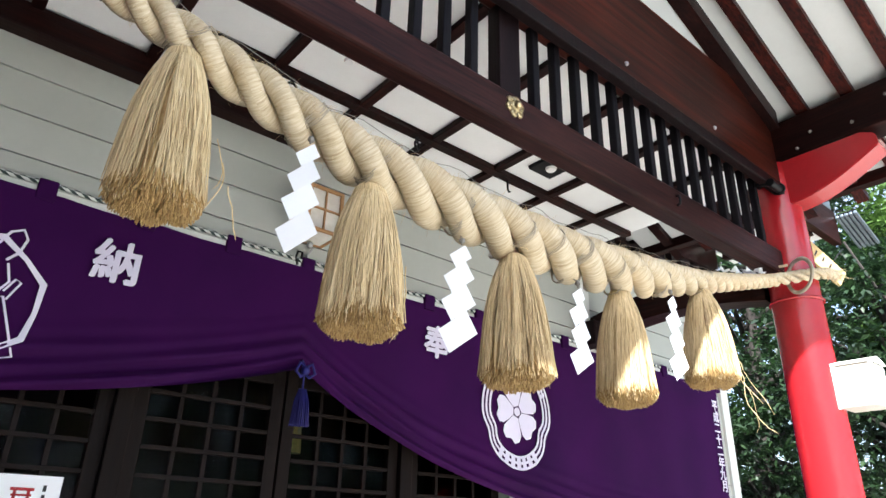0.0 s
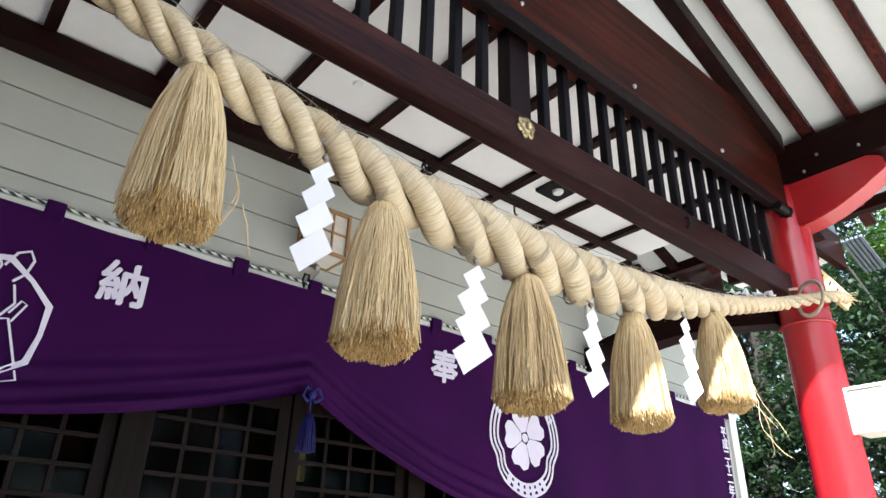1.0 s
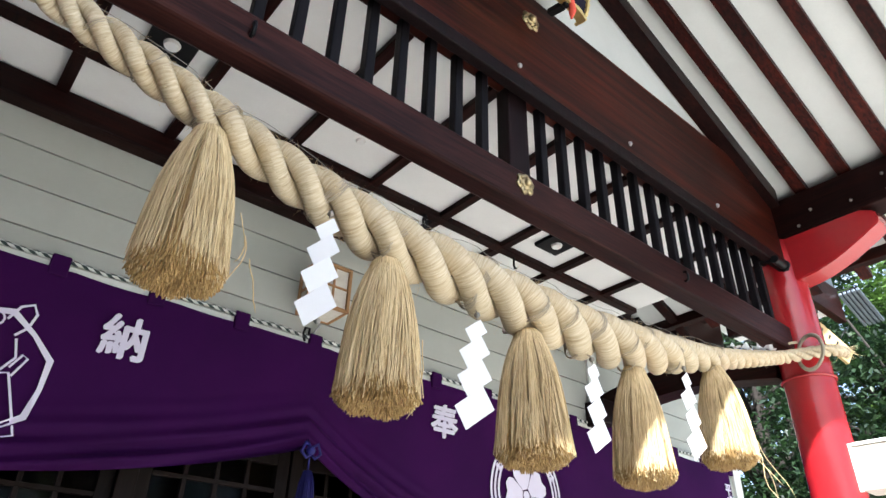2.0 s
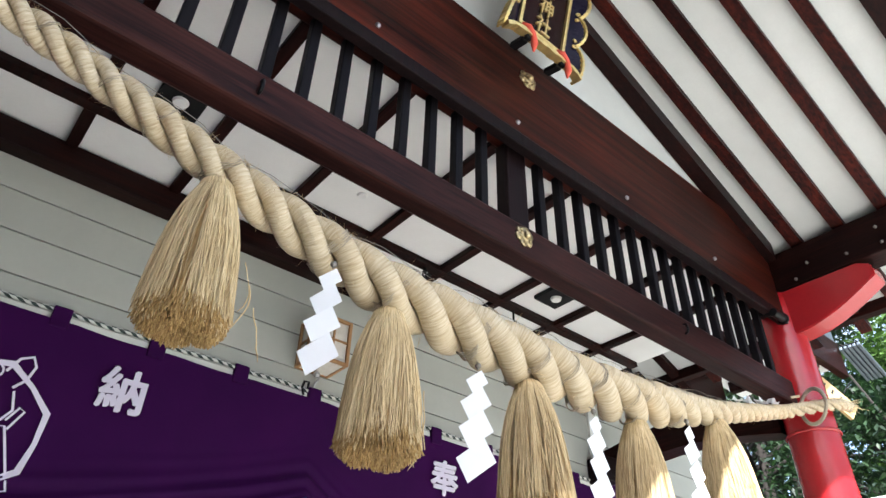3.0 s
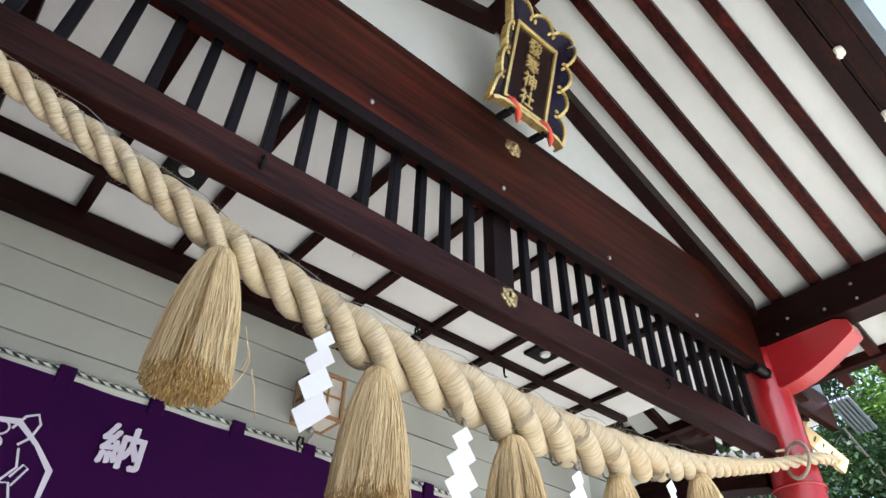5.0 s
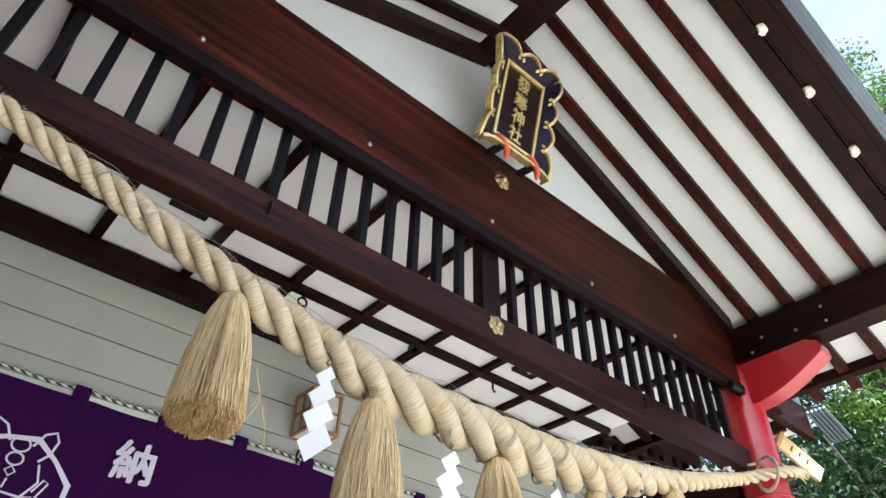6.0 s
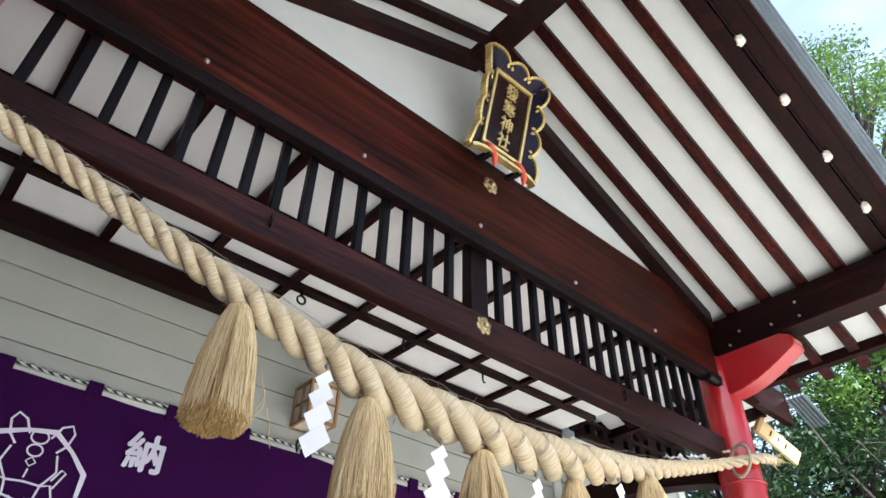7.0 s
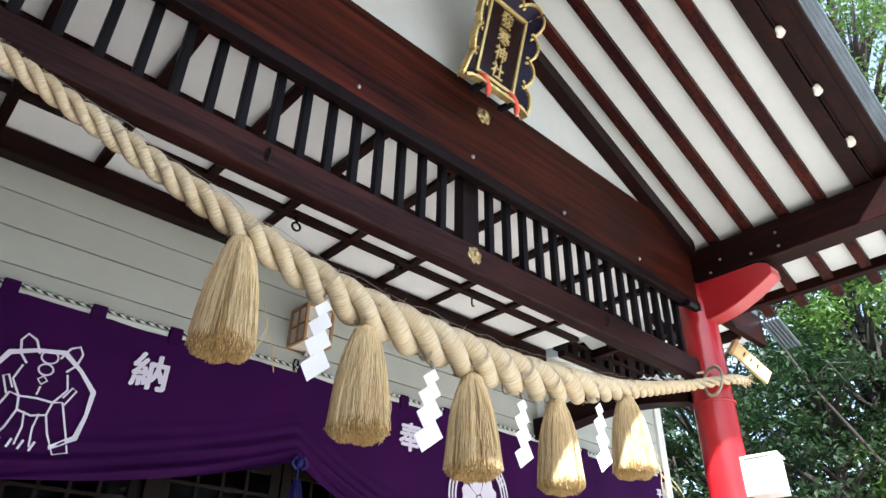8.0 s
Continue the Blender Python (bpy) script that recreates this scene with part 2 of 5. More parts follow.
straw = material("dry_rice_straw", lambda nt, p: straw_build(nt, p, (0.66, 0.52, 0.30), (0.80, 0.68, 0.45), (0.46, 0.33, 0.16), (1, 1, 0.12)))
straw_cut = material("cut_straw_ends", lambda nt, p: straw_build(nt, p, (0.44, 0.29, 0.11), (0.56, 0.41, 0.19), (0.26, 0.15, 0.05), (1, 1, 0.5)))


def rope_build(nt, p):
    uv = nt.nodes.new("ShaderNodeUVMap")
    mp = nt.nodes.new("ShaderNodeMapping")
    mp.inputs["Scale"].default_value = (230.0, 3.0, 1.0)
    link(nt, uv.outputs["UV"], mp.inputs["Vector"])
    lines = nt.nodes.new("ShaderNodeTexNoise")
    lines.inputs["Scale"].default_value, lines.inputs["Detail"].default_value = 1.0, 6.0
    lines.inputs["Distortion"].default_value = 0.5
    link(nt, mp.outputs["Vector"], lines.inputs["Vector"])
    n = noise_node(nt, 6.0, 5.0, 0.6)
    c = ramp(nt, lines.outputs["Fac"], [(0.24, (0.26, 0.19, 0.11)), (0.40, (0.47, 0.385, 0.25)), (0.68, (0.66, 0.575, 0.415))])
    c = mixed(nt, ramp(nt, n.outputs["Fac"], [(0.35, (0, 0, 0)), (0.8, (0.55, 0.55, 0.55))]), c, (0.47, 0.34, 0.17))
    link(nt, c, p.inputs["Base Color"])
    p.inputs["Roughness"].default_value = 0.65
    bump(nt, p, lines.outputs["Fac"], 0.5, 0.006)


rope_straw = material("twisted_rope_straw", rope_build)


def cloth_build(nt, p):
    n = noise_node(nt, 2.2, 4.0, 0.5)
    weave = noise_node(nt, 420.0, 2.0, 0.5)
    c = ramp(nt, n.outputs["Fac"], [(0.3, (0.0215, 0.0010, 0.036)), (0.75, (0.035, 0.0014, 0.052))])
    link(nt, c, p.inputs["Base Color"])
    p.inputs["Roughness"].default_value = 0.75
    p.inputs["Sheen Weight"].default_value = 0.02
    p.inputs["Specular IOR Level"].default_value = 0.1
    p.inputs["Sheen Tint"].default_value = (0.4, 0.15, 0.6, 1.0)
    bump(nt, p, weave.outputs["Fac"], 0.2, 0.001)


purple_cloth = material("purple_dyed_cloth", cloth_build)


def cord_build(nt, p):
    uv = nt.nodes.new("ShaderNodeUVMap")
    w = nt.nodes.new("ShaderNodeTexWave")
    w.wave_type, w.bands_direction = "BANDS", "DIAGONAL"
    mp = nt.nodes.new("ShaderNodeMapping")
    mp.inputs["Scale"].default_value = (14.0, 1.0, 1.0)
    link(nt, uv.outputs["UV"], mp.inputs["Vector"])
    link(nt, mp.outputs["Vector"], w.inputs["Vector"])
    w.inputs["Scale"].default_value = 1.0
    c = ramp(nt, w.outputs["Fac"], [(0.4, (0.02, 0.035, 0.03)), (0.55, (0.6, 0.62, 0.58))])
    link(nt, c, p.inputs["Base Color"])
    p.inputs["Roughness"].default_value = 0.8


striped_cord = material("black_and_white_cord", cord_build)


def glass_build(nt, p):
    p.inputs["Base Color"].default_value = (0.72, 0.76, 0.74, 1)
    p.inputs["Roughness"].default_value = 0.03
    p.inputs["Transmission Weight"].default_value = 1.0
    p.inputs["IOR"].default_value = 1.12
    p.inputs["Specular IOR Level"].default_value = 0.15


glass = material("window_glass", glass_build)


def lamp_paper_build(nt, p):
    n = noise_node(nt, 30.0, 4.0)
    link(nt, ramp(nt, n.outputs["Fac"], [(0.3, (0.62, 0.58, 0.5)), (0.7, (0.72, 0.69, 0.62))]), p.inputs["Base Color"])
    p.inputs["Roughness"].default_value = 0.3


lamp_paper = material("frosted_lamp_pane", lamp_paper_build)


def bulb_build(nt, p):
    n = noise_node(nt, 25.0, 3.0)
    link(nt, ramp(nt, n.outputs["Fac"], [(0.3, (0.74, 0.66, 0.52)), (0.7, (0.85, 0.8, 0.7))]), p.inputs["Base Color"])
    p.inputs["Roughness"].default_value = 0.35


shell_white = material("cream_bulb_glass", bulb_build)


def leaf_build(low, high):
    def build(nt, p):
        g = nt.nodes.new("ShaderNodeNewGeometry")
        n = noise_node(nt, 1.2, 3.0)
        c = ramp(nt, g.outputs["Random Per Island"], [(0.0, low), (1.0, high)])
        c = mixed(nt, ramp(nt, n.outputs["Fac"], [(0.4, (0, 0, 0)), (0.7, (0.6, 0.6, 0.6))]), c, tuple(x * 0.7 for x in low))
        link(nt, c, p.inputs["Base Color"])
        p.inputs["Roughness"].default_value = 0.5
        out = nt.nodes["Material Output"]
        tr = nt.nodes.new("ShaderNodeBsdfTranslucent")
        link(nt, c, tr.inputs["Color"])
        mx = nt.nodes.new("ShaderNodeMixShader")
        mx.inputs["Fac"].default_value = 0.35
        link(nt, p.outputs["BSDF"], mx.inputs[1])
        link(nt, tr.outputs["BSDF"], mx.inputs[2])
        link(nt, mx.outputs["Shader"], out.inputs["Surface"])
    return build


leaf_dark = material("dark_conifer_leaves", leaf_build((0.008, 0.022, 0.010), (0.036, 0.078, 0.022)))
leaf_light = material("fresh_green_leaves", leaf_build((0.045, 0.10, 0.02), (0.13, 0.23, 0.045)))


# ---- ground ----
def paved_ground_build(nt, p):
    n = noise_node(nt, 0.6, 6.0, 0.6)
    fine = noise_node(nt, 40.0, 5.0, 0.7)
    c = ramp(nt, n.outputs["Fac"], [(0.3, (0.45, 0.43, 0.385)), (0.7, (0.58, 0.555, 0.50))])
    c = mixed(nt, 0.35, c, ramp(nt, fine.outputs["Fac"], [(0.3, (0.30, 0.29, 0.26)), (0.7, (0.64, 0.61, 0.55))]))
    link(nt, c, p.inputs["Base Color"])
    p.inputs["Roughness"].default_value = 0.9
    bump(nt, p, fine.outputs["Fac"], 0.6, 0.01)


ground_mat = material("pale_gravel", paved_ground_build)
bm = bmesh.new()
bmesh.ops.create_grid(bm, x_segments=24, y_segments=24, size=120.0)
for v in bm.verts:
    v.co.z = 0.05 * noise.noise(v.co * 0.05) - 0.03 if v.co.length > 12 else 0.0
tagged(part("ground", bm, ground_mat), "pale gravel forecourt in full sun before the shrine", "ground", kind="structure")

# ---- hall wall with the door opening ----
WALL_Y = 1.30
bm = bmesh.new()
for x0, x1, z0, z1 in ((-4.4, -2.2, 0, 2.46), (1.26, 3.62, 0, 2.46), (-4.4, 3.62, 2.46, 3.62), (-2.2, 1.26, 0, 0.45)):
    box(bm, x0, x1, WALL_Y + 0.02, WALL_Y + 0.14, z0, z1)
wall = tagged(part("wall_north", bm, siding_paint), "hall front wall clad in pale grey lapped boards", "wall", kind="structure")
LAP = 0.168
for x0, x1, top, count in ((-4.4, 3.62, 3.517, 6), (1.26, 3.62, 3.517 - 6 * LAP, 14), (-4.4, -2.2, 3.517 - 6 * LAP, 14)):
    base = None
    for k in range(count):
        z1 = top - k * LAP
        if base is None:
            bm = bmesh.new()
            prof = [(WALL_Y - 0.004, LAP - 0.004), (WALL_Y + 0.02, LAP - 0.004), (WALL_Y + 0.02, 0.0), (WALL_Y - 0.010, 0.0), (WALL_Y - 0.010, LAP - 0.008)]
            a = [bm.verts.new((x0, y, z)) for y, z in prof]
            b = [bm.verts.new((x1, y, z)) for y, z in prof]
            bm.faces.new(a[::-1]), bm.faces.new(b)
            for i in range(5):
                bm.faces.new((a[i], a[(i + 1) % 5], b[(i + 1) % 5], b[i]))
            bmesh.ops.recalc_face_normals(bm, faces=bm.faces)
            base = part("siding_board", bm, siding_paint, wall)
            base.matrix_basis = Matrix.Translation((0, 0, z1 - LAP))
        else:
            share(base, Matrix.Translation((0, 0, z1 - LAP)), wall)
bm = boxed(1.93, 2.01, WALL_Y - 0.03, WALL_Y - 0.008, 2.95, 3.49, 0.003)
tagged(part("trim", bm, white_trim), "off-white vertical batten on the boarded wall", "trim", kind="structure")
bm = boxed(3.58, 3.68, WALL_Y - 0.035, WALL_Y + 0.16, 0, 3.60, 0.004)
tagged(part("trim", bm, white_trim), "off-white corner board at the hall's end", "trim", kind="structure")
bm = boxed(-4.4, 2.0, WALL_Y - 0.09, WALL_Y - 0.006, 3.485, 3.60, 0.006)
tagged(part("trim", bm, dark_wood_x), "dark brown wall plate under the ceiling", "trim", kind="structure")
# not a known wall: added out of view to darken the porch's left
tagged(part("wall_west", boxed(-2.95, -2.83, -3.4, WALL_Y, 0, 3.60, 0.0), door_wood), "unseen plain dark wall added to keep light off the porch's left side", "wall", kind="structure")
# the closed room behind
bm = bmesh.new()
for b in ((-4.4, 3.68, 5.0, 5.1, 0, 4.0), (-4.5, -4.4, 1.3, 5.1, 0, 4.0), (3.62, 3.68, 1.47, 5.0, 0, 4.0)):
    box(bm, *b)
tagged(part("wall_inner", bm, room_dark), "hall's inside walls, coloured near black for the room's gloom", "wall", kind="structure")
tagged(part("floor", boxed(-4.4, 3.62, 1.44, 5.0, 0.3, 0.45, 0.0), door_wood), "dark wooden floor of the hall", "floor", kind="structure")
tagged(part("ceiling_inner", boxed(-4.4, 3.62, 1.46, 5.0, 3.3, 3.4, 0.0), room_dark), "board ceiling inside the hall, coloured near black for its gloom", "ceiling", kind="structure")

# ---- porch ceiling: white panels in a grid of dark bars ----
bm = bmesh.new()
box(bm, -4.4, 2.02, 0.065, 1.36, 3.612, 3.64, 0, None, 0)
GX = [0.80 + 0.43 * k for k in range(-11, 3)]
GY = [0.06 + 0.43 * k for k in range(1, 3)]
for x in GX:
    box(bm, x - 0.024, x + 0.024, 0.067, 1.30, 3.582, 3.614, 0.004, None, 1)
for y in GY:
    box(bm, -4.4, 2.0, y - 0.027, y + 0.027, 3.576, 3.610, 0.004, None, 1)
tagged(part("ceiling", bm, [white_board, dark_wood_y]), "white ceiling panels in a grid of dark wooden bars", "ceiling", kind="structure")

# ---- round red columns ----
COL_X, COL_Y, COL_R = 2.108, 0.02, 0.122


def red_column():
    t = thing("column", "round glossy vermilion porch column with a thin hoop", "column", (COL_X, COL_Y, 0), "porch columns")
    bm = bmesh.new()
    prof = [(COL_R + 0.0, 0.20), (COL_R, 1.0), (COL_R, 2.2), (COL_R, 3.3), (COL_R - 0.002, 3.60), (COL_R - 0.006, 3.715)]
    rings = [[bm.verts.new((r * math.cos(2 * math.pi * k / 48), r * math.sin(2 * math.pi * k / 48), z)) for k in range(48)] for r, z in prof]
    for a, b in zip(rings, rings[1:]):
        for k in range(48):
            bm.faces.new((a[k], a[(k + 1) % 48], b[(k + 1) % 48], b[k]))
    bm.faces.new(rings[-1])
    part("shaft", bm, red_paint, t, smooth=True)
    bm = bmesh.new()
    tube(bm, [((COL_R + 0.004) * math.cos(2 * math.pi * k / 40), (COL_R + 0.004) * math.sin(2 * math.pi * k / 40), 2.925) for k in range(40)], 0.008, 6, True)
    part("hoop", bm, red_paint, t)
    bm = bmesh.new()
    cylinder(bm, (0, 0, 0), (0, 0, 0.20), 0.24, 0.19, 32)
    part("base_stone", bm, stone, t, "grey footing stone")
    return t


col = red_column()
copy_thing(col, Matrix.Translation((-2.15, COL_Y, 0)))

# ---- the lower tie beam and its fittings ----
lower = thing("tie_beam", "dark red-brown varnished lower beam between the porch columns", "beam", (0, 0, 3.05))
bm = bmesh.new()
box(bm, -2.06, 2.02, 0.0, 0.086, 0.0, 0.142, 0.012)
part("timber", bm, tie_wood, lower)


def flower_fitting(parent, at, r):
    """A pierced six-petalled brass fitting with a domed nail."""
    bm = bmesh.new()
    for k in range(6):
        a = math.pi / 3 * k + 0.3
        m = Matrix.Translation((r * 0.62 * math.cos(a), 0, r * 0.62 * math.sin(a))) @ Matrix.Rotation(math.pi / 2, 4, "X")
        bmesh.ops.create_cone(bm, cap_ends=True, segments=10, radius1=r * 0.42, radius2=r * 0.33, depth=0.008, matrix=m)
        m2 = Matrix.Translation((r * 0.62 * math.cos(a), -0.005, r * 0.62 * math.sin(a)))
        bmesh.ops.create_icosphere(bm, subdivisions=1, radius=r * 0.15, matrix=m2)
    m = Matrix.Translation((0, -0.004, 0)) @ Matrix.Rotation(math.pi / 2, 4, "X")
    bmesh.ops.create_cone(bm, cap_ends=True, segments=20, radius1=r * 0.55, radius2=r * 0.48, depth=0.01, matrix=m)
    bmesh.ops.create_uvsphere(bm, u_segments=12, v_segments=8, radius=r * 0.34, matrix=Matrix.Translation((0, -0.012, 0)))
    o = part("flower_fitting", bm, worn_gold, parent, "worn gilded flower-shaped nail cover", True)
    o.location = at
    return o


flower_fitting(lower, (0.0, -0.004, 0.082), 0.045)
for x in (-1.04, 1.0):
    bm = bmesh.new()
    tube(bm, [(x, 0.002, 0.055), (x, -0.014, 0.058), (x, -0.018, 0.075), (x, -0.014, 0.098), (x, 0.002, 0.1)], 0.006, 6)
    part("staple", bm, black_metal, lower, "dark iron staple")

# ---- lattice between the two beams ----
lattice = thing("transom_lattice", "row of dark upright slats with a stout middle post", "lattice", (0, 0, 3.175))
part("middle_post", boxed(-0.062, 0.042, 0.006, 0.07, -0.005, 0.40, 0.006), dark_wood_z, lattice)
bm = boxed(-0.017, 0.017, 0.010, 0.046, -0.005, 0.40, 0.004)
slat = None
for side in (-1, 1):
    for k in range(15):
        x = 0.133 + 0.1225 * k if side > 0 else -0.178 - 0.1218 * k
        if slat is None:
            slat = part("slat", bm, slat_wood, lattice)
            slat.location.x = x
        else:
            share(slat, Matrix.Translation((x, 0, 0)), lattice)

# ---- the great lintel beam ----
lintel = thing("lintel_beam", "massive dark red-brown varnished lintel with a shallow moulding", "beam", (0, 0, 3.56))
bm = bmesh.new()
box(bm, -2.06, 2.028, -0.055, 0.062, 0.012, 0.545, 0.010)
part("timber", bm, lintel_wood, lintel)
part("moulding", boxed(-2.06, 2.026, -0.064, -0.018, -0.050, 0.014, 0.006), dark_wood_z, lintel, "blackish moulding strip")
nail = None
for x in (-1.433, -0.731, -0.059, 0.63, 1.342):
    if nail is None:
        bm = bmesh.new()
        bmesh.ops.create_uvsphere(bm, u_segments=10, v_segments=6, radius=0.011)
        nail = part("nail_head", bm, zinc, lintel, "round steel nail head", True)
        nail.location = (x, -0.057, 0.068)
    else:
        share(nail, Matrix.Translation((x, -0.057, 0.068)), lintel)
flower_fitting(lintel, (0.02, -0.058, 0.375), 0.05)

# ---- side beams with their red brackets ----
def side_beam(sx):
    t = thing("side_beam", "dark purlin beam running out over the porch column", "beam", (2.03 * sx, 0, 3.72), "side beams")
    a, b = sorted((0.0, 0.165 * sx))
    part("timber", boxed(a, b, -1.62, 1.28, 0.0, 0.235, 0.008), dark_wood_y, t)
    for y, z in ((-0.17, 0.03), (-0.25, 0.10), (-0.45, 0.06), (-0.62, 0.045), (-0.62, 0.14)):
        bm = bmesh.new()
        bmesh.ops.create_uvsphere(bm, u_segments=10, v_segments=6, radius=0.009)
        o = part("bolt_head", bm, wire_metal, t, "steel bolt head", True)
        o.location = (-0.003 * sx, y, z)
    return t


def red_bracket(sx):
    t = thing("bracket_arm", "vermilion bracket arm with a rounded nose under the side beam", "bracket", (COL_X * sx, 0, 3.45), "bracket arms")
    pts = [(0.10, 0.265), (-0.465, 0.265), (-0.53, 0.232), (-0.535, 0.165)]
    for k in range(1, 15):
        u = k / 14
        pts.append((-0.535 + 0.47 * u, 0.165 * (1 - math.sin(u * math.pi / 2)) ** 1.0))
    pts.append((0.10, 0.0))
    bm = bmesh.new()
    a = [bm.verts.new((-0.072, y, z)) for y, z in pts]
    b = [bm.verts.new((0.072, y, z)) for y, z in pts]
    fs = [bm.faces.new(a), bm.faces.new(b[::-1])]
    for i in range(len(a)):
        fs.append(bm.faces.new((a[i], b[i], b[(i + 1) % len(a)], a[(i + 1) % len(a)])))
    bmesh.ops.recalc_face_normals(bm, faces=fs)
    bmesh.ops.bevel(bm, geom=[e for e in bm.edges if e.calc_face_angle(0) > 1.0], offset=0.006, segments=2, affect="EDGES")
    part("arm", bm, red_paint, t)
    return t


for s_ in (1, -1):
    side_beam(s_)
    red_bracket(s_)

# tie beams from the columns back to the hall
for x in (2.08, -2.15):
    t = thing("connecting_beam", "dark beam joining the porch column to the hall wall", "beam", (x, 0, 2.95), "connecting beams")
    bm = bmesh.new()
    n = 12
    for i in range(n):
        y0, y1 = 0.13 + 1.16 * i / n, 0.13 + 1.16 * (i + 1) / n
        z0, z1 = 0.07 * math.sin(math.pi * i / n), 0.07 * math.sin(math.pi * (i + 1) / n)
        a = [bm.verts.new(c) for c in ((-0.07, y0, z0), (0.07, y0, z0), (0.07, y0, z0 + 0.16), (-0.07, y0, z0 + 0.16))]
        b = [bm.verts.new(c) for c in ((-0.07, y1, z1), (0.07, y1, z1), (0.07, y1, z1 + 0.16), (-0.07, y1, z1 + 0.16))]
        for k in range(4):
            bm.faces.new((a[k], a[(k + 1) % 4], b[(k + 1) % 4], b[k]))
    bmesh.ops.remove_doubles(bm, verts=bm.verts, dist=0.001)
    bmesh.ops.recalc_face_normals(bm, faces=bm.faces)
    part("timber", bm, dark_wood_y, t)
    side = -1 if x > 0 else 1
    a, b = sorted((0.075 * side, 0.20 * side))
    part("corbel", boxed(a, b, 1.14, 1.285, -0.055, 0.10, 0.012), dark_wood_z, t, "blackish corbel block at the wall")

# ---- gable ----
SL, APEX = 0.452, 4.885           # slope, and height of the rafters' undersides at the ridge


def under(x, dz=0.0):
    return APEX + dz - SL * abs(x)


bm = bmesh.new()
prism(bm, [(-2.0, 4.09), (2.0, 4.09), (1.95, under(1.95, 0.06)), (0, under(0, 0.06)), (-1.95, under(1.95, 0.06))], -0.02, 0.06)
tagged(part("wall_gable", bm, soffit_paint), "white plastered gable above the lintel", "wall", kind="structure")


def slope(bm, sx, x0, x1, y0, y1, d0, d1, mat=0):
    prism(bm, [(x0 * sx, under(x0, d0)), (x1 * sx, under(x1, d0)), (x1 * sx, under(x1, d1)), (x0 * sx, under(x0, d1))], y0, y1, mat)


roof = thing("porch_roof", "gabled porch roof with dark rafters, white boards and grey metal covering", "roof", (0, 0, 0))
EAVE = 2.59
RAFT = [(-0.258, -0.194), (-0.487, -0.424), (-0.718, -0.655), (-0.945, -0.882)]
RAFT += [(0.03 + 0.23 * k, 0.093 + 0.23 * k) for k in range(0, 5)]
for sx in (1, -1):
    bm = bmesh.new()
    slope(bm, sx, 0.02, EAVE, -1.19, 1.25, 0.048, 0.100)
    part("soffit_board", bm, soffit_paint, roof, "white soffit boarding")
    for a, b in RAFT:
        bm = bmesh.new()
        slope(bm, sx, 0.02 if a < 0 else 2.0, EAVE + 0.14, a, b, 0.0, 0.050)
        part("rafter", bm, rafter_wood, roof)
    bm = bmesh.new()
    slope(bm, sx, 0.03, 2.02, -0.105, -0.024, -0.062 if sx > 0 else -0.035, 0.083)
    part("gable_trim", bm, dark_wood_x, roof, "dark raking board on the gable")
    bm = bmesh.new()
    slope(bm, sx, 0.03, EAVE, -1.192, -1.10, 0.0, 0.084)
    part("verge_rafter", bm, dark_wood_x, roof)
    bm = bmesh.new()
    slope(bm, sx, 0.02, EAVE, -1.30, -1.194, 0.06, 0.105)
    part("verge_board", bm, dark_wood_x, roof)
    bm = bmesh.new()
    slope(bm, sx, 0.02, EAVE + 0.02, -1.34, -1.302, 0.05, 0.20)
    part("barge_board", bm, dark_wood_x, roof)
    for k in range(3):
        bm = bmesh.new()
        slope(bm, sx, 0.0, EAVE + 0.06, -1.355 - 0.016 * k, -1.342, 0.085 + 0.04 * k, 0.117 + 0.04 * k)
        part("verge_flashing", bm, grey_metal, roof, "folded grey metal roof edge")
    bm = bmesh.new()
    slope(bm, sx, 0.0, EAVE + 0.14, -1.40, 1.6, 0.205, 0.235)
    part("roof_sheet", bm, grey_metal, roof, "grey metal roofing")
    bm = bmesh.new()
    xx = sorted((EAVE * sx, (EAVE + 0.07) * sx))
    box(bm, xx[0], xx[1], -1.34, 1.25, under(EAVE, -0.02), under(EAVE, 0.15), 0.004)
    part("fascia", bm, dark_wood_y, roof, "dark eaves fascia")
bm = bmesh.new()
box(bm, -0.24, 0.03, -1.30, -0.03, 4.865, 5.06, 0.008)
part("ridge_beam", bm, dark_wood_y, roof, "dark red ridge beam")

# ---- hall eaves beyond the porch ----
hall = thing("hall_roof", "hall roof with dark eaves timbers and grey metal covering", "roof", (0, 0, 0))
bm = bmesh.new()
a = [(-5.2, 0.42, 4.36), (4.25, 0.42, 4.36), (4.25, 5.6, 6.6), (-5.2, 5.6, 6.6)]
lo = [bm.verts.new(c) for c in a]
hi = [bm.verts.new((x, y, z + 0.12)) for x, y, z in a]
bm.faces.new(lo[::-1]), bm.faces.new(hi)
for i in range(4):
    bm.faces.new((lo[i], lo[(i + 1) % 4], hi[(i + 1) % 4], hi[i]))
bmesh.ops.recalc_face_normals(bm, faces=bm.faces)
part("roof_sheet", bm, grey_metal, hall)
part("soffit_board", boxed(2.25, 4.2, 0.47, 1.28, 4.12, 4.15, 0.0), white_board, hall, "white eaves boarding")
part("fascia", boxed(2.2, 4.25, 0.40, 0.46, 4.04, 4.34, 0.006), dark_wood_x, hall)
rf = None
for k in range(4):
    m = Matrix.Translation((2.5 + 0.45 * k, 0, 0))
    if rf is None:
        rf = part("rafter", boxed(-0.035, 0.035, 0.47, 1.2, 4.03, 4.12, 0.004), dark_wood_y, hall)
        rf.matrix_basis = m
    else:
        share(rf, m, hall)
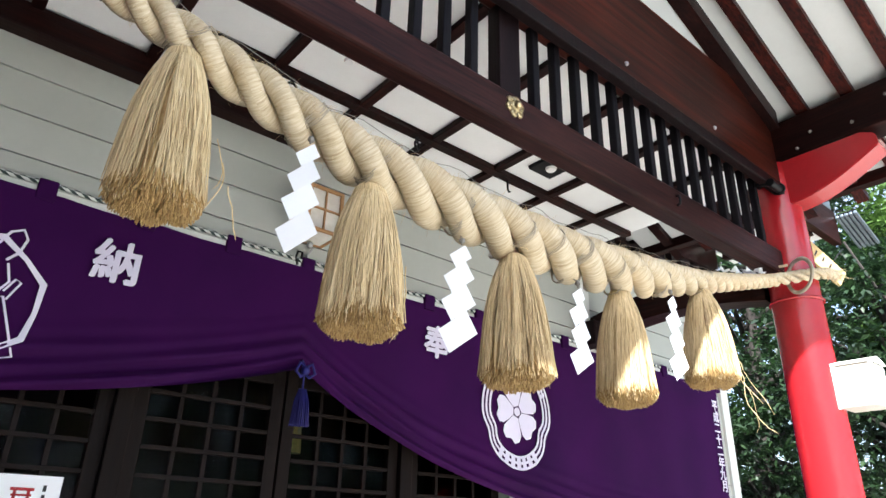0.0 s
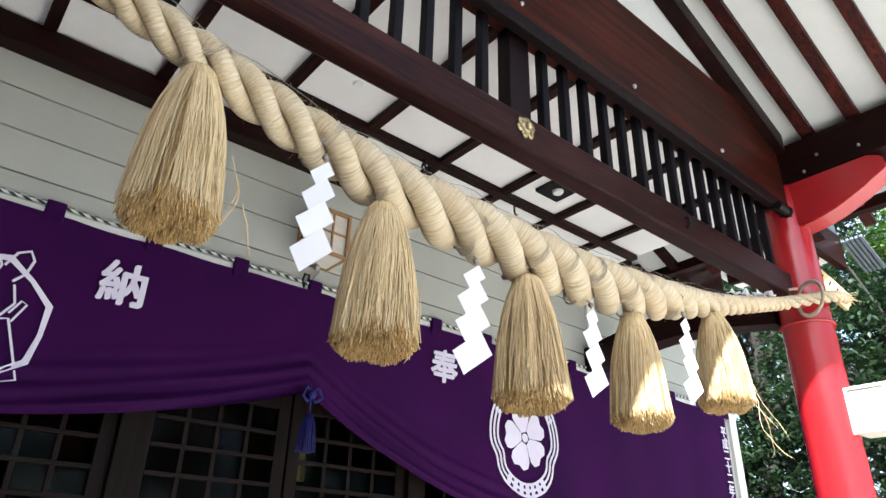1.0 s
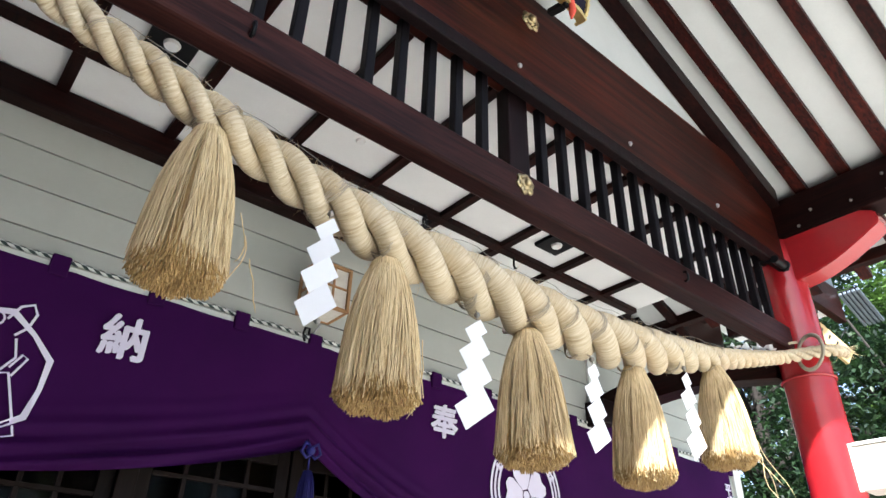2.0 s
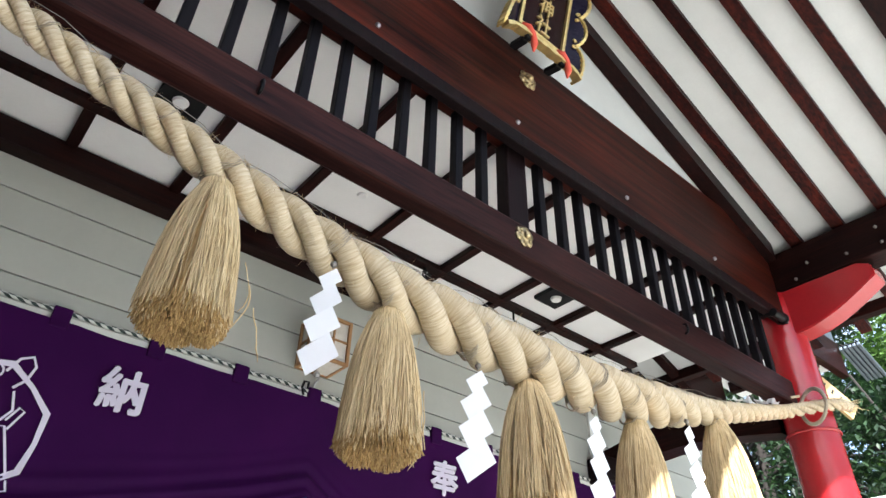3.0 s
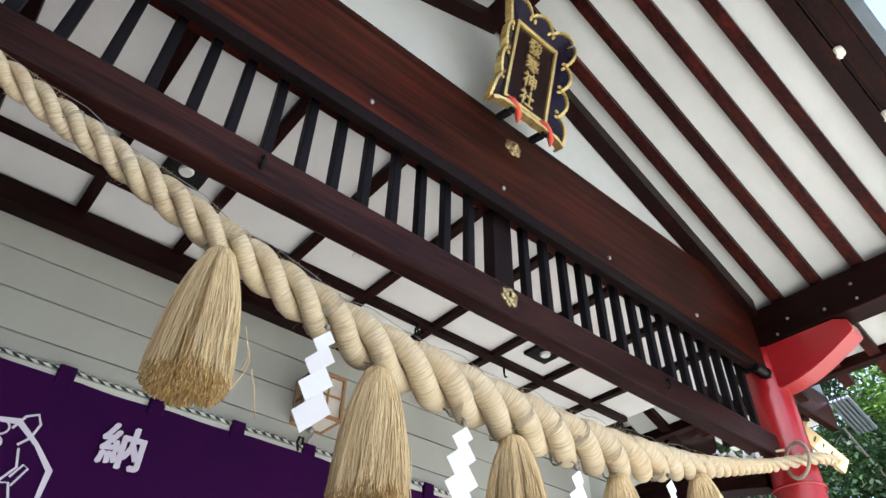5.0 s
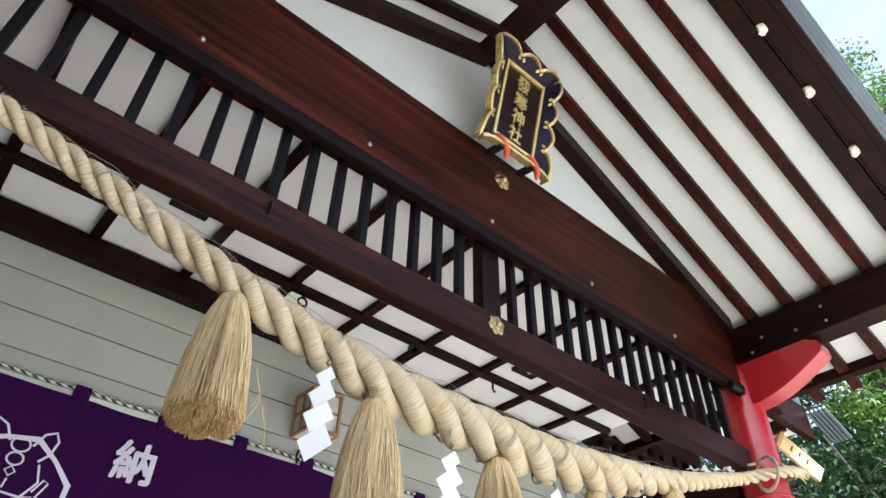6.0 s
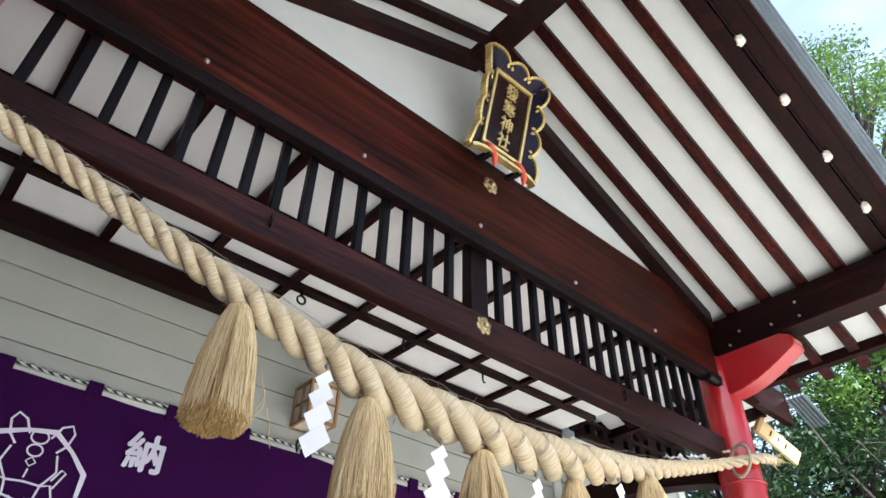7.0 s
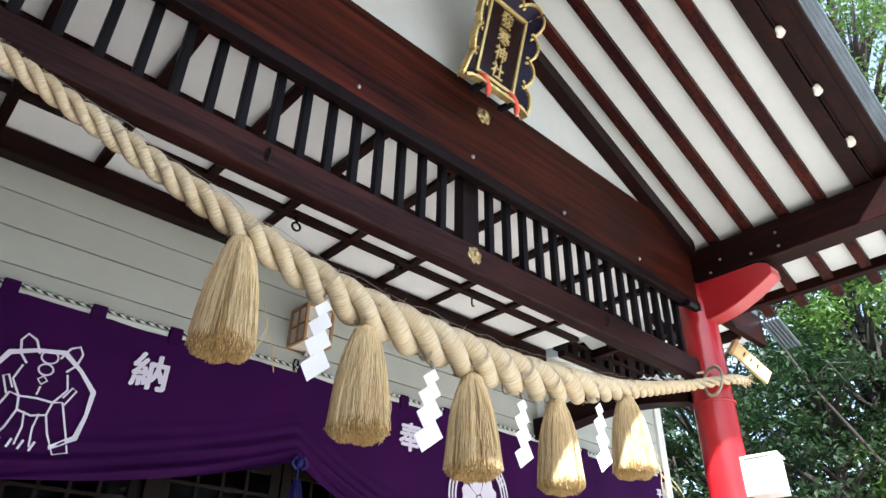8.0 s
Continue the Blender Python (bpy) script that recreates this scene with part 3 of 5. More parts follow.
part("frieze_panel", boxed(2.2, 3.7, 1.26, 1.40, 3.62, 4.12, 0.0), white_board, hall, "white frieze panel under the eaves")
for z0, z1 in ((3.606, 3.65), (3.735, 3.765), (3.86, 4.12)):
    part("frieze_rail", boxed(2.2, 3.7, 1.19, 1.256, z0, z1, 0.004), dark_wood_x, hall)
for k in range(10):
    w = 0.075 if k % 3 else 0.13
    part("frieze_post", boxed(2.2 + 0.165 * k - w / 2, 2.2 + 0.165 * k + w / 2, 1.20, 1.254, 3.65, 3.86, 0.004), dark_wood_z, hall)

# folded sheet strips at the hall roof's corner
strip = None
for k in range(5):
    m = pose(4.42, 0.38 - 0.034 * k, 4.20, 0, 20, 0)
    if strip is None:
        strip = part("sheet_strip", boxed(-0.22, 0.22, -0.012, 0.012, -0.014, 0.014, 0.003), grey_metal, hall, "grey folded sheet strip")
        strip.matrix_basis = m
    else:
        share(strip, m, hall)
o = part("corner_flashing", boxed(-0.22, 0.22, -0.12, 0.03, 0.016, 0.028, 0.003), black_metal, hall)
o.matrix_basis = pose(4.42, 0.36, 4.20, 0, 20, 0)


# ---- the sacred straw rope ----
ROPE_X = (-2.5, -2.1, -1.7, -1.5, -1.25, -1.05, -0.9, -0.65, -0.4, -0.15, 0.1, 0.37, 0.57, 0.79, 1.03, 1.3, 1.62, 1.98, 2.2, 2.5)
ROPE_Z = (3.20, 3.09, 2.972, 2.915, 2.842, 2.780, 2.738, 2.675, 2.648, 2.636, 2.630, 2.640, 2.663, 2.705, 2.756, 2.825, 2.915, 3.02, 3.065, 3.09)


def rope_axis(x):
    """The centre of the rope and its radius at x."""
    z = 0.5 * float(np.interp(x, ROPE_X, ROPE_Z)) + 0.25 * float(np.interp(x - 0.11, ROPE_X, ROPE_Z)) + 0.25 * float(np.interp(x + 0.11, ROPE_X, ROPE_Z))
    r = float(np.interp(x, (-2.2, -1.75, -1.45, -1.15, -0.9, -0.65, -0.4, 0.0, 0.45, 0.6, 0.8, 1.03, 1.3, 1.6, 2.1, 2.36),
                        (0.031, 0.036, 0.042, 0.052, 0.063, 0.077, 0.089, 0.092, 0.091, 0.086, 0.071, 0.054, 0.043, 0.036, 0.030, 0.022)))
    y = -0.012
    if x > 1.75 or x < -1.95:
        u = min(1.0, (x - 1.75) / 0.35 if x > 0 else (-x - 1.95) / 0.3)
        y -= 0.145 * u * u * (3 - 2 * u)
    return Vector((x, y, z)), r


rope = thing("straw_rope", "thick twisted straw rope hung between the columns", "rope", (0, 0.03, 2.65))
STEP = 0.0085
xs, phase, ph = [], [], 0.0
x = -2.30
while x <= 2.215:
    xs.append(x)
    phase.append(ph)
    ph += STEP * 2 * math.pi / (4.9 * rope_axis(x)[1])
    x += STEP
for s_ in range(3):
    pts, rad = [], []
    for x, p_ in zip(xs, phase):
        c, r = rope_axis(x)
        nxt, _ = rope_axis(x + 0.01)
        d = (nxt - c).normalized()
        side = d.cross(Vector((0, 0, 1))).normalized()     # towards the front
        up = side.cross(d).normalized()
        a = -p_ + 2 * math.pi * s_ / 3
        lump = 1.0 + 0.035 * noise.noise(Vector((x * 40, s_ * 3.0, 4.0))) + 0.06 * noise.noise(Vector((x * 9, s_ * 7.0, 0)))
        pts.append(c + (side * math.cos(a) + up * math.sin(a)) * r * 0.575 - rope.location)
        rad.append(r * 0.437 * lump)
    bm = bmesh.new()
    tube(bm, pts, rad, 18, uv=True)
    part("strand", bm, rope_straw, rope, smooth=True)
# fine fuzz and loose straw that stands off the strands
rng = random.Random(5)
bm = bmesh.new()
for k in range(3600):
    x = rng.uniform(-2.0, 2.1)
    c, r = rope_axis(x)
    a = rng.uniform(-0.2, math.pi + 0.3) if k % 4 else rng.uniform(0, 2 * math.pi)
    o = Vector((0, -math.cos(a), math.sin(a)))
    p0 = c + o * r * 0.90
    out = (o * rng.uniform(0.3, 1.0) + Vector((rng.uniform(-1.4, 1.4), rng.uniform(-0.4, 0.4), rng.uniform(-0.2, 0.3)))).normalized()
    ln = rng.uniform(0.010, 0.032) * min(1.0, r / 0.075) * (1.6 if k % 40 == 0 else 1.0)
    bend = Vector((rng.uniform(-1, 1), rng.uniform(-1, 1), rng.uniform(-1, 0.4))) * ln * 0.4
    w = 0.0008 if k % 40 == 0 else 0.00042
    tube(bm, [q - rope.location for q in (p0, p0 + out * ln * 0.5 + bend * 0.3, p0 + out * ln + bend)], [w, w * 0.8, w * 0.4], 3, caps=False)
tagged(part("loose_straw", bm, straw, rope, "fine loose straw fibres"), kind="stuff")
# frayed tip beyond the column
bm = bmesh.new()
c, r = rope_axis(2.21)
for k in range(70):
    o = Vector((0, rng.gauss(0, 0.5), rng.gauss(0, 0.5))) * r
    ln = rng.uniform(0.03, 0.085)
    e = o * rng.uniform(1.0, 2.0) + Vector((ln, rng.gauss(0, 0.006), rng.gauss(0.004, 0.008)))
    tube(bm, [c + o - rope.location, c + o.lerp(e, 0.5) - rope.location, c + e - rope.location], [0.0018, 0.0015, 0.0007], 4, caps=False)
part("frayed_tip", bm, straw, rope, "frayed straw tip")


def binding(x, turns, wide, mat, r_=0.0022, lean=0.0):
    bm = bmesh.new()
    for k in range(turns):
        xx = x + (k - (turns - 1) / 2) * wide
        pts = []
        for i in range(28):
            a = 2 * math.pi * i / 28
            c, r = rope_axis(xx + lean * math.sin(a) + rng.uniform(-0.002, 0.002))
            twist = float(np.interp(xx, xs, phase))
            reach = 0.0
            for q in range(3):
                dl = a - (-twist + 2 * math.pi * q / 3)
                under_root = 0.455 ** 2 - (0.575 * math.sin(dl)) ** 2
                if under_root > 0:
                    reach = max(reach, 0.575 * math.cos(dl) + math.sqrt(under_root))
            pts.append(c + Vector((0, -math.cos(a), math.sin(a))) * (r * max(reach, 0.74) + 0.0015) - rope.location)
        tube(bm, pts, r_, 5, True)
    return part("binding", bm, mat, rope, "thin tie wire round the rope")


TASSELS = [(-1.080, -1.5, 0.89), (-0.565, 0.0, 0.95), (-0.036, 0.5, 0.98), (0.495, -0.3, 1.0), (1.062, 0.6, 0.98)]
STREAMERS = [(-0.775, 0.32, 0.012), (-0.272, 0.345, -0.008), (0.222, 0.32, 0.0), (0.742, 0.36, 0.02)]
for x, _, _ in TASSELS:
    binding(x + 0.01, 3, 0.007, tie_straw, 0.0014, 0.05)
for x, _, _ in STREAMERS:
    binding(x + 0.012, 5, 0.0055, tie_straw, 0.0015, 0.035)
for x in (-1.52, -1.36, -1.24, 0.10, 0.42):
    binding(x, 2, 0.006, tie_straw, 0.0013, 0.03)
# a slack wire over the top of the rope
bm = bmesh.new()
pts = []
for k in range(60):
    x = -1.75 + 2.9 * k / 59
    c, r = rope_axis(x)
    pts.append(c + Vector((0, -0.3 * r + 0.01 * math.sin(k), r * 1.04 + 0.012 * abs(math.sin(k * 0.9)))) - rope.location)
tube(bm, pts, 0.0011, 4)
part("slack_wire", bm, wire_metal, rope, "slack thin wire along the rope")
# the loop of thin twisted cord that holds the rope's end at the column
c, r = rope_axis(1.93)
for j in range(2):
    bm = bmesh.new()
    pts = []
    for k in range(360):
        a = 2 * math.pi * k / 360
        q = 26 * a + math.pi * j
        ring = Vector((0.03 * math.cos(a) + 0.02 * math.sin(a), 0.072 * math.cos(a), 0.092 * math.sin(a) + 0.004))
        pts.append(c + ring * (1 + 0.065 * math.cos(q)) + Vector((0.006 * math.sin(q), 0, 0)) - rope.location)
    tube(bm, pts, 0.0050, 6, True)
    part("end_cord", bm, tie_straw, rope, "thin twisted straw cord")
bm = bmesh.new()
pts = [c + Vector((0.01, 0.05, 0.075)), Vector((1.92, 0.02, c.z + 0.075)), Vector((1.90, 0.05, c.z + 0.05))]
tube(bm, [p - rope.location for p in pts], 0.007, 6)
part("tie_cord", bm, rope_straw, rope, "thin straw cord to the beam's end")


# ---- straw tassels ----
def tassel_mesh(seed):
    """Four bmeshes: the hanging straws, the cut ends below, the core and the neck. The top is the origin."""
    rg = random.Random(seed)
    L, R = 0.385, 0.107

    def profile(u):
        return 0.040 + (R - 0.040) * (0.55 * (1 - max(0.0, 1 - u) ** 4.5) + 0.45 * u)

    def foot(rho):
        """How far down straws at the relative radius rho are cut: a rounded brush with a slightly hollow middle."""
        return L * (0.945 + 0.055 * math.sin(min(1.0, rho / 0.7) * math.pi / 2) - 0.075 * max(0.0, (rho - 0.65) / 0.35) ** 1.8)
    skin, ends = bmesh.new(), bmesh.new()
    locks = [(2 * math.pi * (k + 0.7 * rg.random()) / 46, rg.gauss(0.0, 0.22), rg.uniform(0.94, 1.06)) for k in range(46)]
    for count, fac, wild in ((560, 1.0, 1.0), (300, 0.91, 0.8), (150, 0.80, 0.5)):
        for k in range(count):
            la, lean, lift = locks[rg.randrange(46)]
            spread = rg.gauss(0, 0.09)
            ln = foot(fac) * rg.uniform(0.93, 1.02) * (0.8 if rg.random() < 0.05 else 1.0)
            wob, bow = rg.uniform(0, 6.3), rg.gauss(0, 0.05) * wild
            sh = fac * (lift + rg.gauss(0, 0.025))
            pts, n = [], 8
            for i in range(n):
                u = i / (n - 1)
                r = profile(u * ln / L) * (fac + (sh - fac) * min(1.0, 2 * u)) + 0.006 * max(0.0, u - 0.75) * wild * rg.uniform(-0.5, 2.0)
                aa = la + spread * (0.5 + 0.9 * u) + lean * u + bow * math.sin(wob + 4.5 * u)
                pts.append((r * math.cos(aa), r * math.sin(aa), -ln * u))
            w = rg.uniform(0.0009, 0.0019)
            tube(skin, pts, [w * 0.8, w, w, w, w, w, w * 0.9, w * 0.7], 4, caps=False)
    for k in range(2600):
        rho = math.sqrt(rg.random()) * 1.0
        a = rg.uniform(0, 6.283)
        lump = 0.003 * math.sin(5 * a + seed) + 0.003 * math.sin(3 * a - 9 * rho + seed)
        z1 = -foot(rho) * rg.uniform(0.975, 1.012) + lump
        w = rg.uniform(0.0009, 0.0018)
        rr = rho * profile(0.9) * 0.985
        x0, y0 = rr * math.cos(a), rr * math.sin(a)
        f = 0.10 + 0.12 * rho
        gx, gy = rg.gauss(0, 0.004), rg.gauss(0, 0.004)
        tube(ends, [(x0 * 0.86, y0 * 0.86, z1 + 0.10), (x0 * 0.95, y0 * 0.95, z1 + 0.035), (x0 * (1 + f * 0.25) + gx, y0 * (1 + f * 0.25) + gy, z1)], [w * 0.8, w, w], 5)
    core = bmesh.new()
    rings = []
    for i in range(9):
        u = i / 8
        r = profile(u) * 0.72
        rings.append([core.verts.new((r * math.cos(2 * math.pi * k / 20), r * math.sin(2 * math.pi * k / 20), -L * 0.86 * u)) for k in range(20)])
    for p0, p1 in zip(rings, rings[1:]):
        for k in range(20):
            core.faces.new((p0[k], p1[k], p1[(k + 1) % 20], p0[(k + 1) % 20]))
    core.faces.new(rings[-1]), core.faces.new(rings[0][::-1])
    bmesh.ops.recalc_face_normals(core, faces=core.faces)
    neck = bmesh.new()
    # the turned-over crown of straws at the neck
    for k in range(120):
        a = 2 * math.pi * (k + rg.random()) / 120
        w = rg.uniform(0.0018, 0.0030)
        pts = []
        for i in range(6):
            u = i / 5
            r = 0.010 + 0.038 * math.sin(u * math.pi / 2)
            pts.append((r * math.cos(a + 0.2 * u), r * math.sin(a + 0.2 * u), 0.018 - 0.050 * u * u))
        tube(neck, pts, w, 4, caps=False)
    tube(neck, [(0, 0, 0.10), (0.004, 0.002, 0.04), (0, 0, 0.0)], 0.006, 6)
    return skin, ends, core, neck


def straw_tassel(at, seed, tilt, size):
    t = thing("straw_tassel", "bell-shaped tassel of pale rice straw hanging from the rope", "tassel", at, "rope tassels")
    skin, ends, core, neck = tassel_mesh(seed)
    tagged(part("hanging_straw", skin, straw, t), kind="stuff")
    tagged(part("cut_end", ends, straw_cut, t, "brown cut straw ends"), kind="stuff")
    part("core", core, straw_cut, t)
    part("neck", neck, straw, t)
    t.matrix_basis = Matrix.Translation(at) @ pose(0, 0, 0, 0, tilt, seed * 40) @ Matrix.Diagonal((size, size, 1.0, 1.0))
    return t


def hang(x):
    c, r = rope_axis(x)
    return Vector((x, c.y - 0.004, c.z - r + 0.002))


made = [straw_tassel(hang(x), 1 + i, tilt, size) for i, (x, tilt, size) in enumerate(TASSELS[:3])]
for i, (x, tilt, size) in enumerate(TASSELS[3:]):
    copy_thing(made[i], Matrix.Translation(hang(x)) @ pose(0, 0, 0, 0, tilt, 77 + 95 * i) @ Matrix.Diagonal((size, size, 1.0, 1.0)))


def loose_strands(x, drop, n, seed, reach):
    """A few long straws and threads that hang loose beside a tassel."""
    rg = random.Random(seed)
    at = hang(x)
    t = thing("loose_strand", "thin loose straw threads trailing from a tassel", "straw", at, "loose threads")
    for k in range(n):
        bm = bmesh.new()
        p, pts = Vector((0.09 + 0.02 * k, -0.05, -0.2 - 0.05 * k)), []
        d = Vector((reach * rg.uniform(0.6, 1.2), rg.uniform(-0.2, 0.1), -1.0)).normalized()
        for i in range(9):
            pts.append(p.copy())
            d = (d + Vector((rg.gauss(0, 0.25), rg.gauss(0, 0.2), rg.gauss(0, 0.12)))).normalized()
            p += d * drop / 8
        tube(bm, pts, [0.0016] * 8 + [0.0006], 4)
        part("thread", bm, straw, t)
    return t


loose_strands(TASSELS[0][0], 0.12, 3, 4, 0.6)
loose_strands(TASSELS[4][0], 0.30, 4, 9, 0.7)
loose_strands(TASSELS[1][0], 0.22, 1, 12, 0.0)


# ---- folded paper streamers ----
def paper_streamer(x, height, rise, turn):
    at = hang(x) + Vector((0, -0.035 - rise, rise))
    t = thing("paper_streamer", "white zigzag-folded paper streamer tied under the rope", "streamer", at, "paper streamers")
    bm = bmesh.new()
    top = Vector((0.012, 0.0, -0.030))
    for k, g in enumerate((0.66, 0.90, 1.0, 1.10)):
        g *= height / 0.30
        wide, down = Vector((0.058, 0.004 * (-1) ** k, 0.043)) * g, Vector((0.024, 0.0, -0.049)) * g
        q = [top - wide, top, top + down, top - wide + down]
        lo = [bm.verts.new(c + Vector((0, -0.002 * k, 0))) for c in q]
        hi = [bm.verts.new(c + Vector((0, 0.0012 - 0.002 * k, 0))) for c in q]
        bm.faces.new(lo), bm.faces.new(hi[::-1])
        for i in range(4):
            bm.faces.new((lo[i], hi[i], hi[(i + 1) % 4], lo[(i + 1) % 4]))
        top = top + down - wide * 0.39
    bmesh.ops.recalc_face_normals(bm, faces=bm.faces)
    part("folded_paper", bm, paper_white, t)
    bm = bmesh.new()
    tube(bm, [(0, 0.03, 0.012), (0.004, 0.01, -0.004), (0.002, 0.001, -0.03)], 0.0022, 5)
    bmesh.ops.create_uvsphere(bm, u_segments=8, v_segments=6, radius=0.009, matrix=Matrix.Translation((0.003, 0.004, -0.016)))
    part("tie", bm, wire_metal, t, "wire tie")
    t.matrix_basis = Matrix.Translation(at) @ pose(0, 0, 0, 0, 0, turn)
    return t


for (x, h, rise), turn in zip(STREAMERS, (-36, -34, -6, -2)):
    paper_streamer(x, h, rise, turn)

# crumpled paper left lying along the rope's top near its end
for k, x in enumerate((1.30, 1.42, 1.55, 1.66)):
    c, r = rope_axis(x)
    t = thing("paper_scrap", "crumpled white paper strip caught on the rope", "paper", (x, c.y, c.z + r), "paper scraps")
    bm = bmesh.new()
    rg = random.Random(k)
    grid = [[bm.verts.new((0.028 * i - 0.03, 0.016 * j - 0.01 + rg.uniform(-0.006, 0.006), 0.004 + rg.uniform(0, 0.03))) for j in range(3)] for i in range(4)]
    for i in range(3):
        for j in range(2):
            bm.faces.new((grid[i][j], grid[i + 1][j], grid[i + 1][j + 1], grid[i][j + 1]))
    bmesh.ops.solidify(bm, geom=bm.faces[:], thickness=0.0015)
    part("sheet", bm, paper_white, t)


# ---- purple curtain ----
CX = -0.056            # where the curtain is caught up
TOP, CUR_Y = 2.885, 1.266


def hem(x):
    d = abs(x - CX)
    return 2.415 - (0.60 if x > CX else 0.36) * (1 - math.exp(-d / 1.05)) - 0.02 * min(d, 2.0)


def cloth_y(x, z):
    h = hem(x)
    near = max(0.0, 1.0 - (z - h) / 0.26)
    d = abs(x - CX)
    y = CUR_Y + 0.006 * math.sin(x * 5.1 + z * 2.0) + 0.004 * math.sin(x * 11.0)
    fold = math.sin((z - h) * 95.0 + 0.9 * math.sin(x * 3.0) + d * 3.0) * 0.017 + math.sin((z - h) * 52.0 - d * 4.0) * 0.012
    return y + near ** 1.3 * fold - 0.03 * near


curtain = thing("shrine_curtain", "purple ceremonial curtain with white crests, caught up in the middle", "curtain", (0, 0, 0))
bm = bmesh.new()
NX, NZ = 220, 60
grid = []
for i in range(NX + 1):
    x = -3.55 + 7.05 * i / NX
    h = hem(x)
    col_ = []
    for j in range(NZ + 1):
        u = (j / NZ) ** 1.25
        z = h + (TOP - h) * u
        col_.append(bm.verts.new((x, cloth_y(x, z), z - 0.006 * abs(math.sin(math.pi * x / 0.36)) * (u > 0.98))))
    grid.append(col_)
for i in range(NX):
    for j in range(NZ):
        f = bm.faces.new((grid[i][j], grid[i + 1][j], grid[i + 1][j + 1], grid[i][j + 1]))
        f.smooth = True
part("cloth", bm, purple_cloth, curtain)
bm = bmesh.new()
tube(bm, [(-3.55 + 7.1 * k / 80, CUR_Y + 0.010, TOP + 0.036 + 0.004 * math.sin(k * 1.9)) for k in range(81)], 0.0085, 8, uv=True)
part("hanging_cord", bm, striped_cord, curtain, "black and white twisted cord")
bm = bmesh.new()
box(bm, -3.54, 3.49, CUR_Y + 0.013, CUR_Y + 0.017, TOP - 0.05, TOP + 0.022)
part("lining", bm, white_trim, curtain, "white lining strip below the cord")
loop = None
for k in range(20):
    x = -3.30 + 0.36 * k
    if loop is None:
        bm = boxed(-0.033, 0.033, CUR_Y - 0.006, CUR_Y + 0.022, TOP - 0.035, TOP + 0.05, 0.006)
        loop = part("hanging_loop", bm, purple_cloth, curtain, "purple cloth loop")
        loop.location.x = x
    else:
        share(loop, Matrix.Translation((x, 0, 0)), curtain)


def print_on_cloth(bm, name, label):
    for v in bm.verts:
        v.co.y = cloth_y(v.co.x, v.co.z) - 0.010 + v.co.y * 0.3
    return part(name, bm, print_white, curtain, label)


def stroke(bm, pts, w, closed=False):
    """A flat band of width w along points in x and z."""
    n = len(pts)
    ws = w if hasattr(w, "__len__") else [w] * n
    rows = []
    for i in range(n):
        a = pts[(i + 1) % n] if closed or i + 1 < n else pts[i]
        b = pts[i - 1] if closed or i > 0 else pts[i]
        d = Vector((a[0] - b[0], a[1] - b[1])).normalized()
        o = Vector((-d.y, d.x)) * ws[i] / 2
        rows.append([bm.verts.new((pts[i][0] + s * o.x, 0.0, pts[i][1] + s * o.y)) for s in (-1, 1)])
    for i in range(n if closed else n - 1):
        a, b = rows[i], rows[(i + 1) % n]
        f = bm.faces.new((a[0], b[0], b[1], a[1]))
    return rows


def blob(bm, pts):
    bm.faces.new([bm.verts.new((x, 0.0, z)) for x, z in pts])


# flower crest in an oval ring of rice ears
EX, EZ = 1.288, 2.408


def crest():
    bm = bmesh.new()
    for off in (0.0, 0.03, 0.06):
        pts = []
        for k in range(64):
            a = 2 * math.pi * k / 64
            notch = 0.028 * math.exp(-((math.degrees(a) - 205) / 12) ** 2) + 0.028 * math.exp(-((math.degrees(a) - 335) / 12) ** 2)
            r = 0.300 - off - notch
            pts.append((EX + r * 0.88 * math.cos(a), EZ + r * 1.0 * math.sin(a) - 0.0))
        stroke(bm, pts, 0.014, True)
    for a0 in list(range(236, 305, 11)):
        a = math.radians(a0)
        stroke(bm, [(EX + r * 0.88 * math.cos(a), EZ + r * math.sin(a)) for r in (0.24, 0.298)], 0.03)
    for sgn in (-1, 1):
        for k in range(7):
            for j in range(2):
                a = math.pi / 2 + sgn * math.radians(22 + k * 7)
                r = 0.262 + 0.026 * j - 0.012
                cx, cz = EX + r * 0.88 * math.cos(a), EZ + r * math.sin(a)
                blob(bm, [(cx + 0.012 * math.cos(q) * 0.8, cz + 0.015 * math.sin(q)) for q in [2 * math.pi * i / 8 for i in range(8)]])
    for k in range(5):
        a = math.radians(90 + 72 * k + 16)
        pts = []
        for u, w in ((0.030, 0.020), (0.07, 0.049), (0.11, 0.072), (0.145, 0.070), (0.168, 0.038), (0.154, 0.0), (0.168, -0.038), (0.145, -0.070), (0.11, -0.072), (0.07, -0.049), (0.030, -0.020)):
            pts.append((EX + (u * math.cos(a) - w * math.sin(a)) * 0.95, EZ + u * math.sin(a) + w * math.cos(a)))
        blob(bm, pts)
    blob(bm, [(EX + 0.024 * math.cos(2 * math.pi * i / 12), EZ + 0.024 * math.sin(2 * math.pi * i / 12)) for i in range(12)])
    return bm


print_on_cloth(crest(), "flower_crest", "white flower crest in an oval ring of ears")

# line-drawn crest in a scalloped ring, kept as plain strokes
GX0, GZ0 = -1.275, 2.460


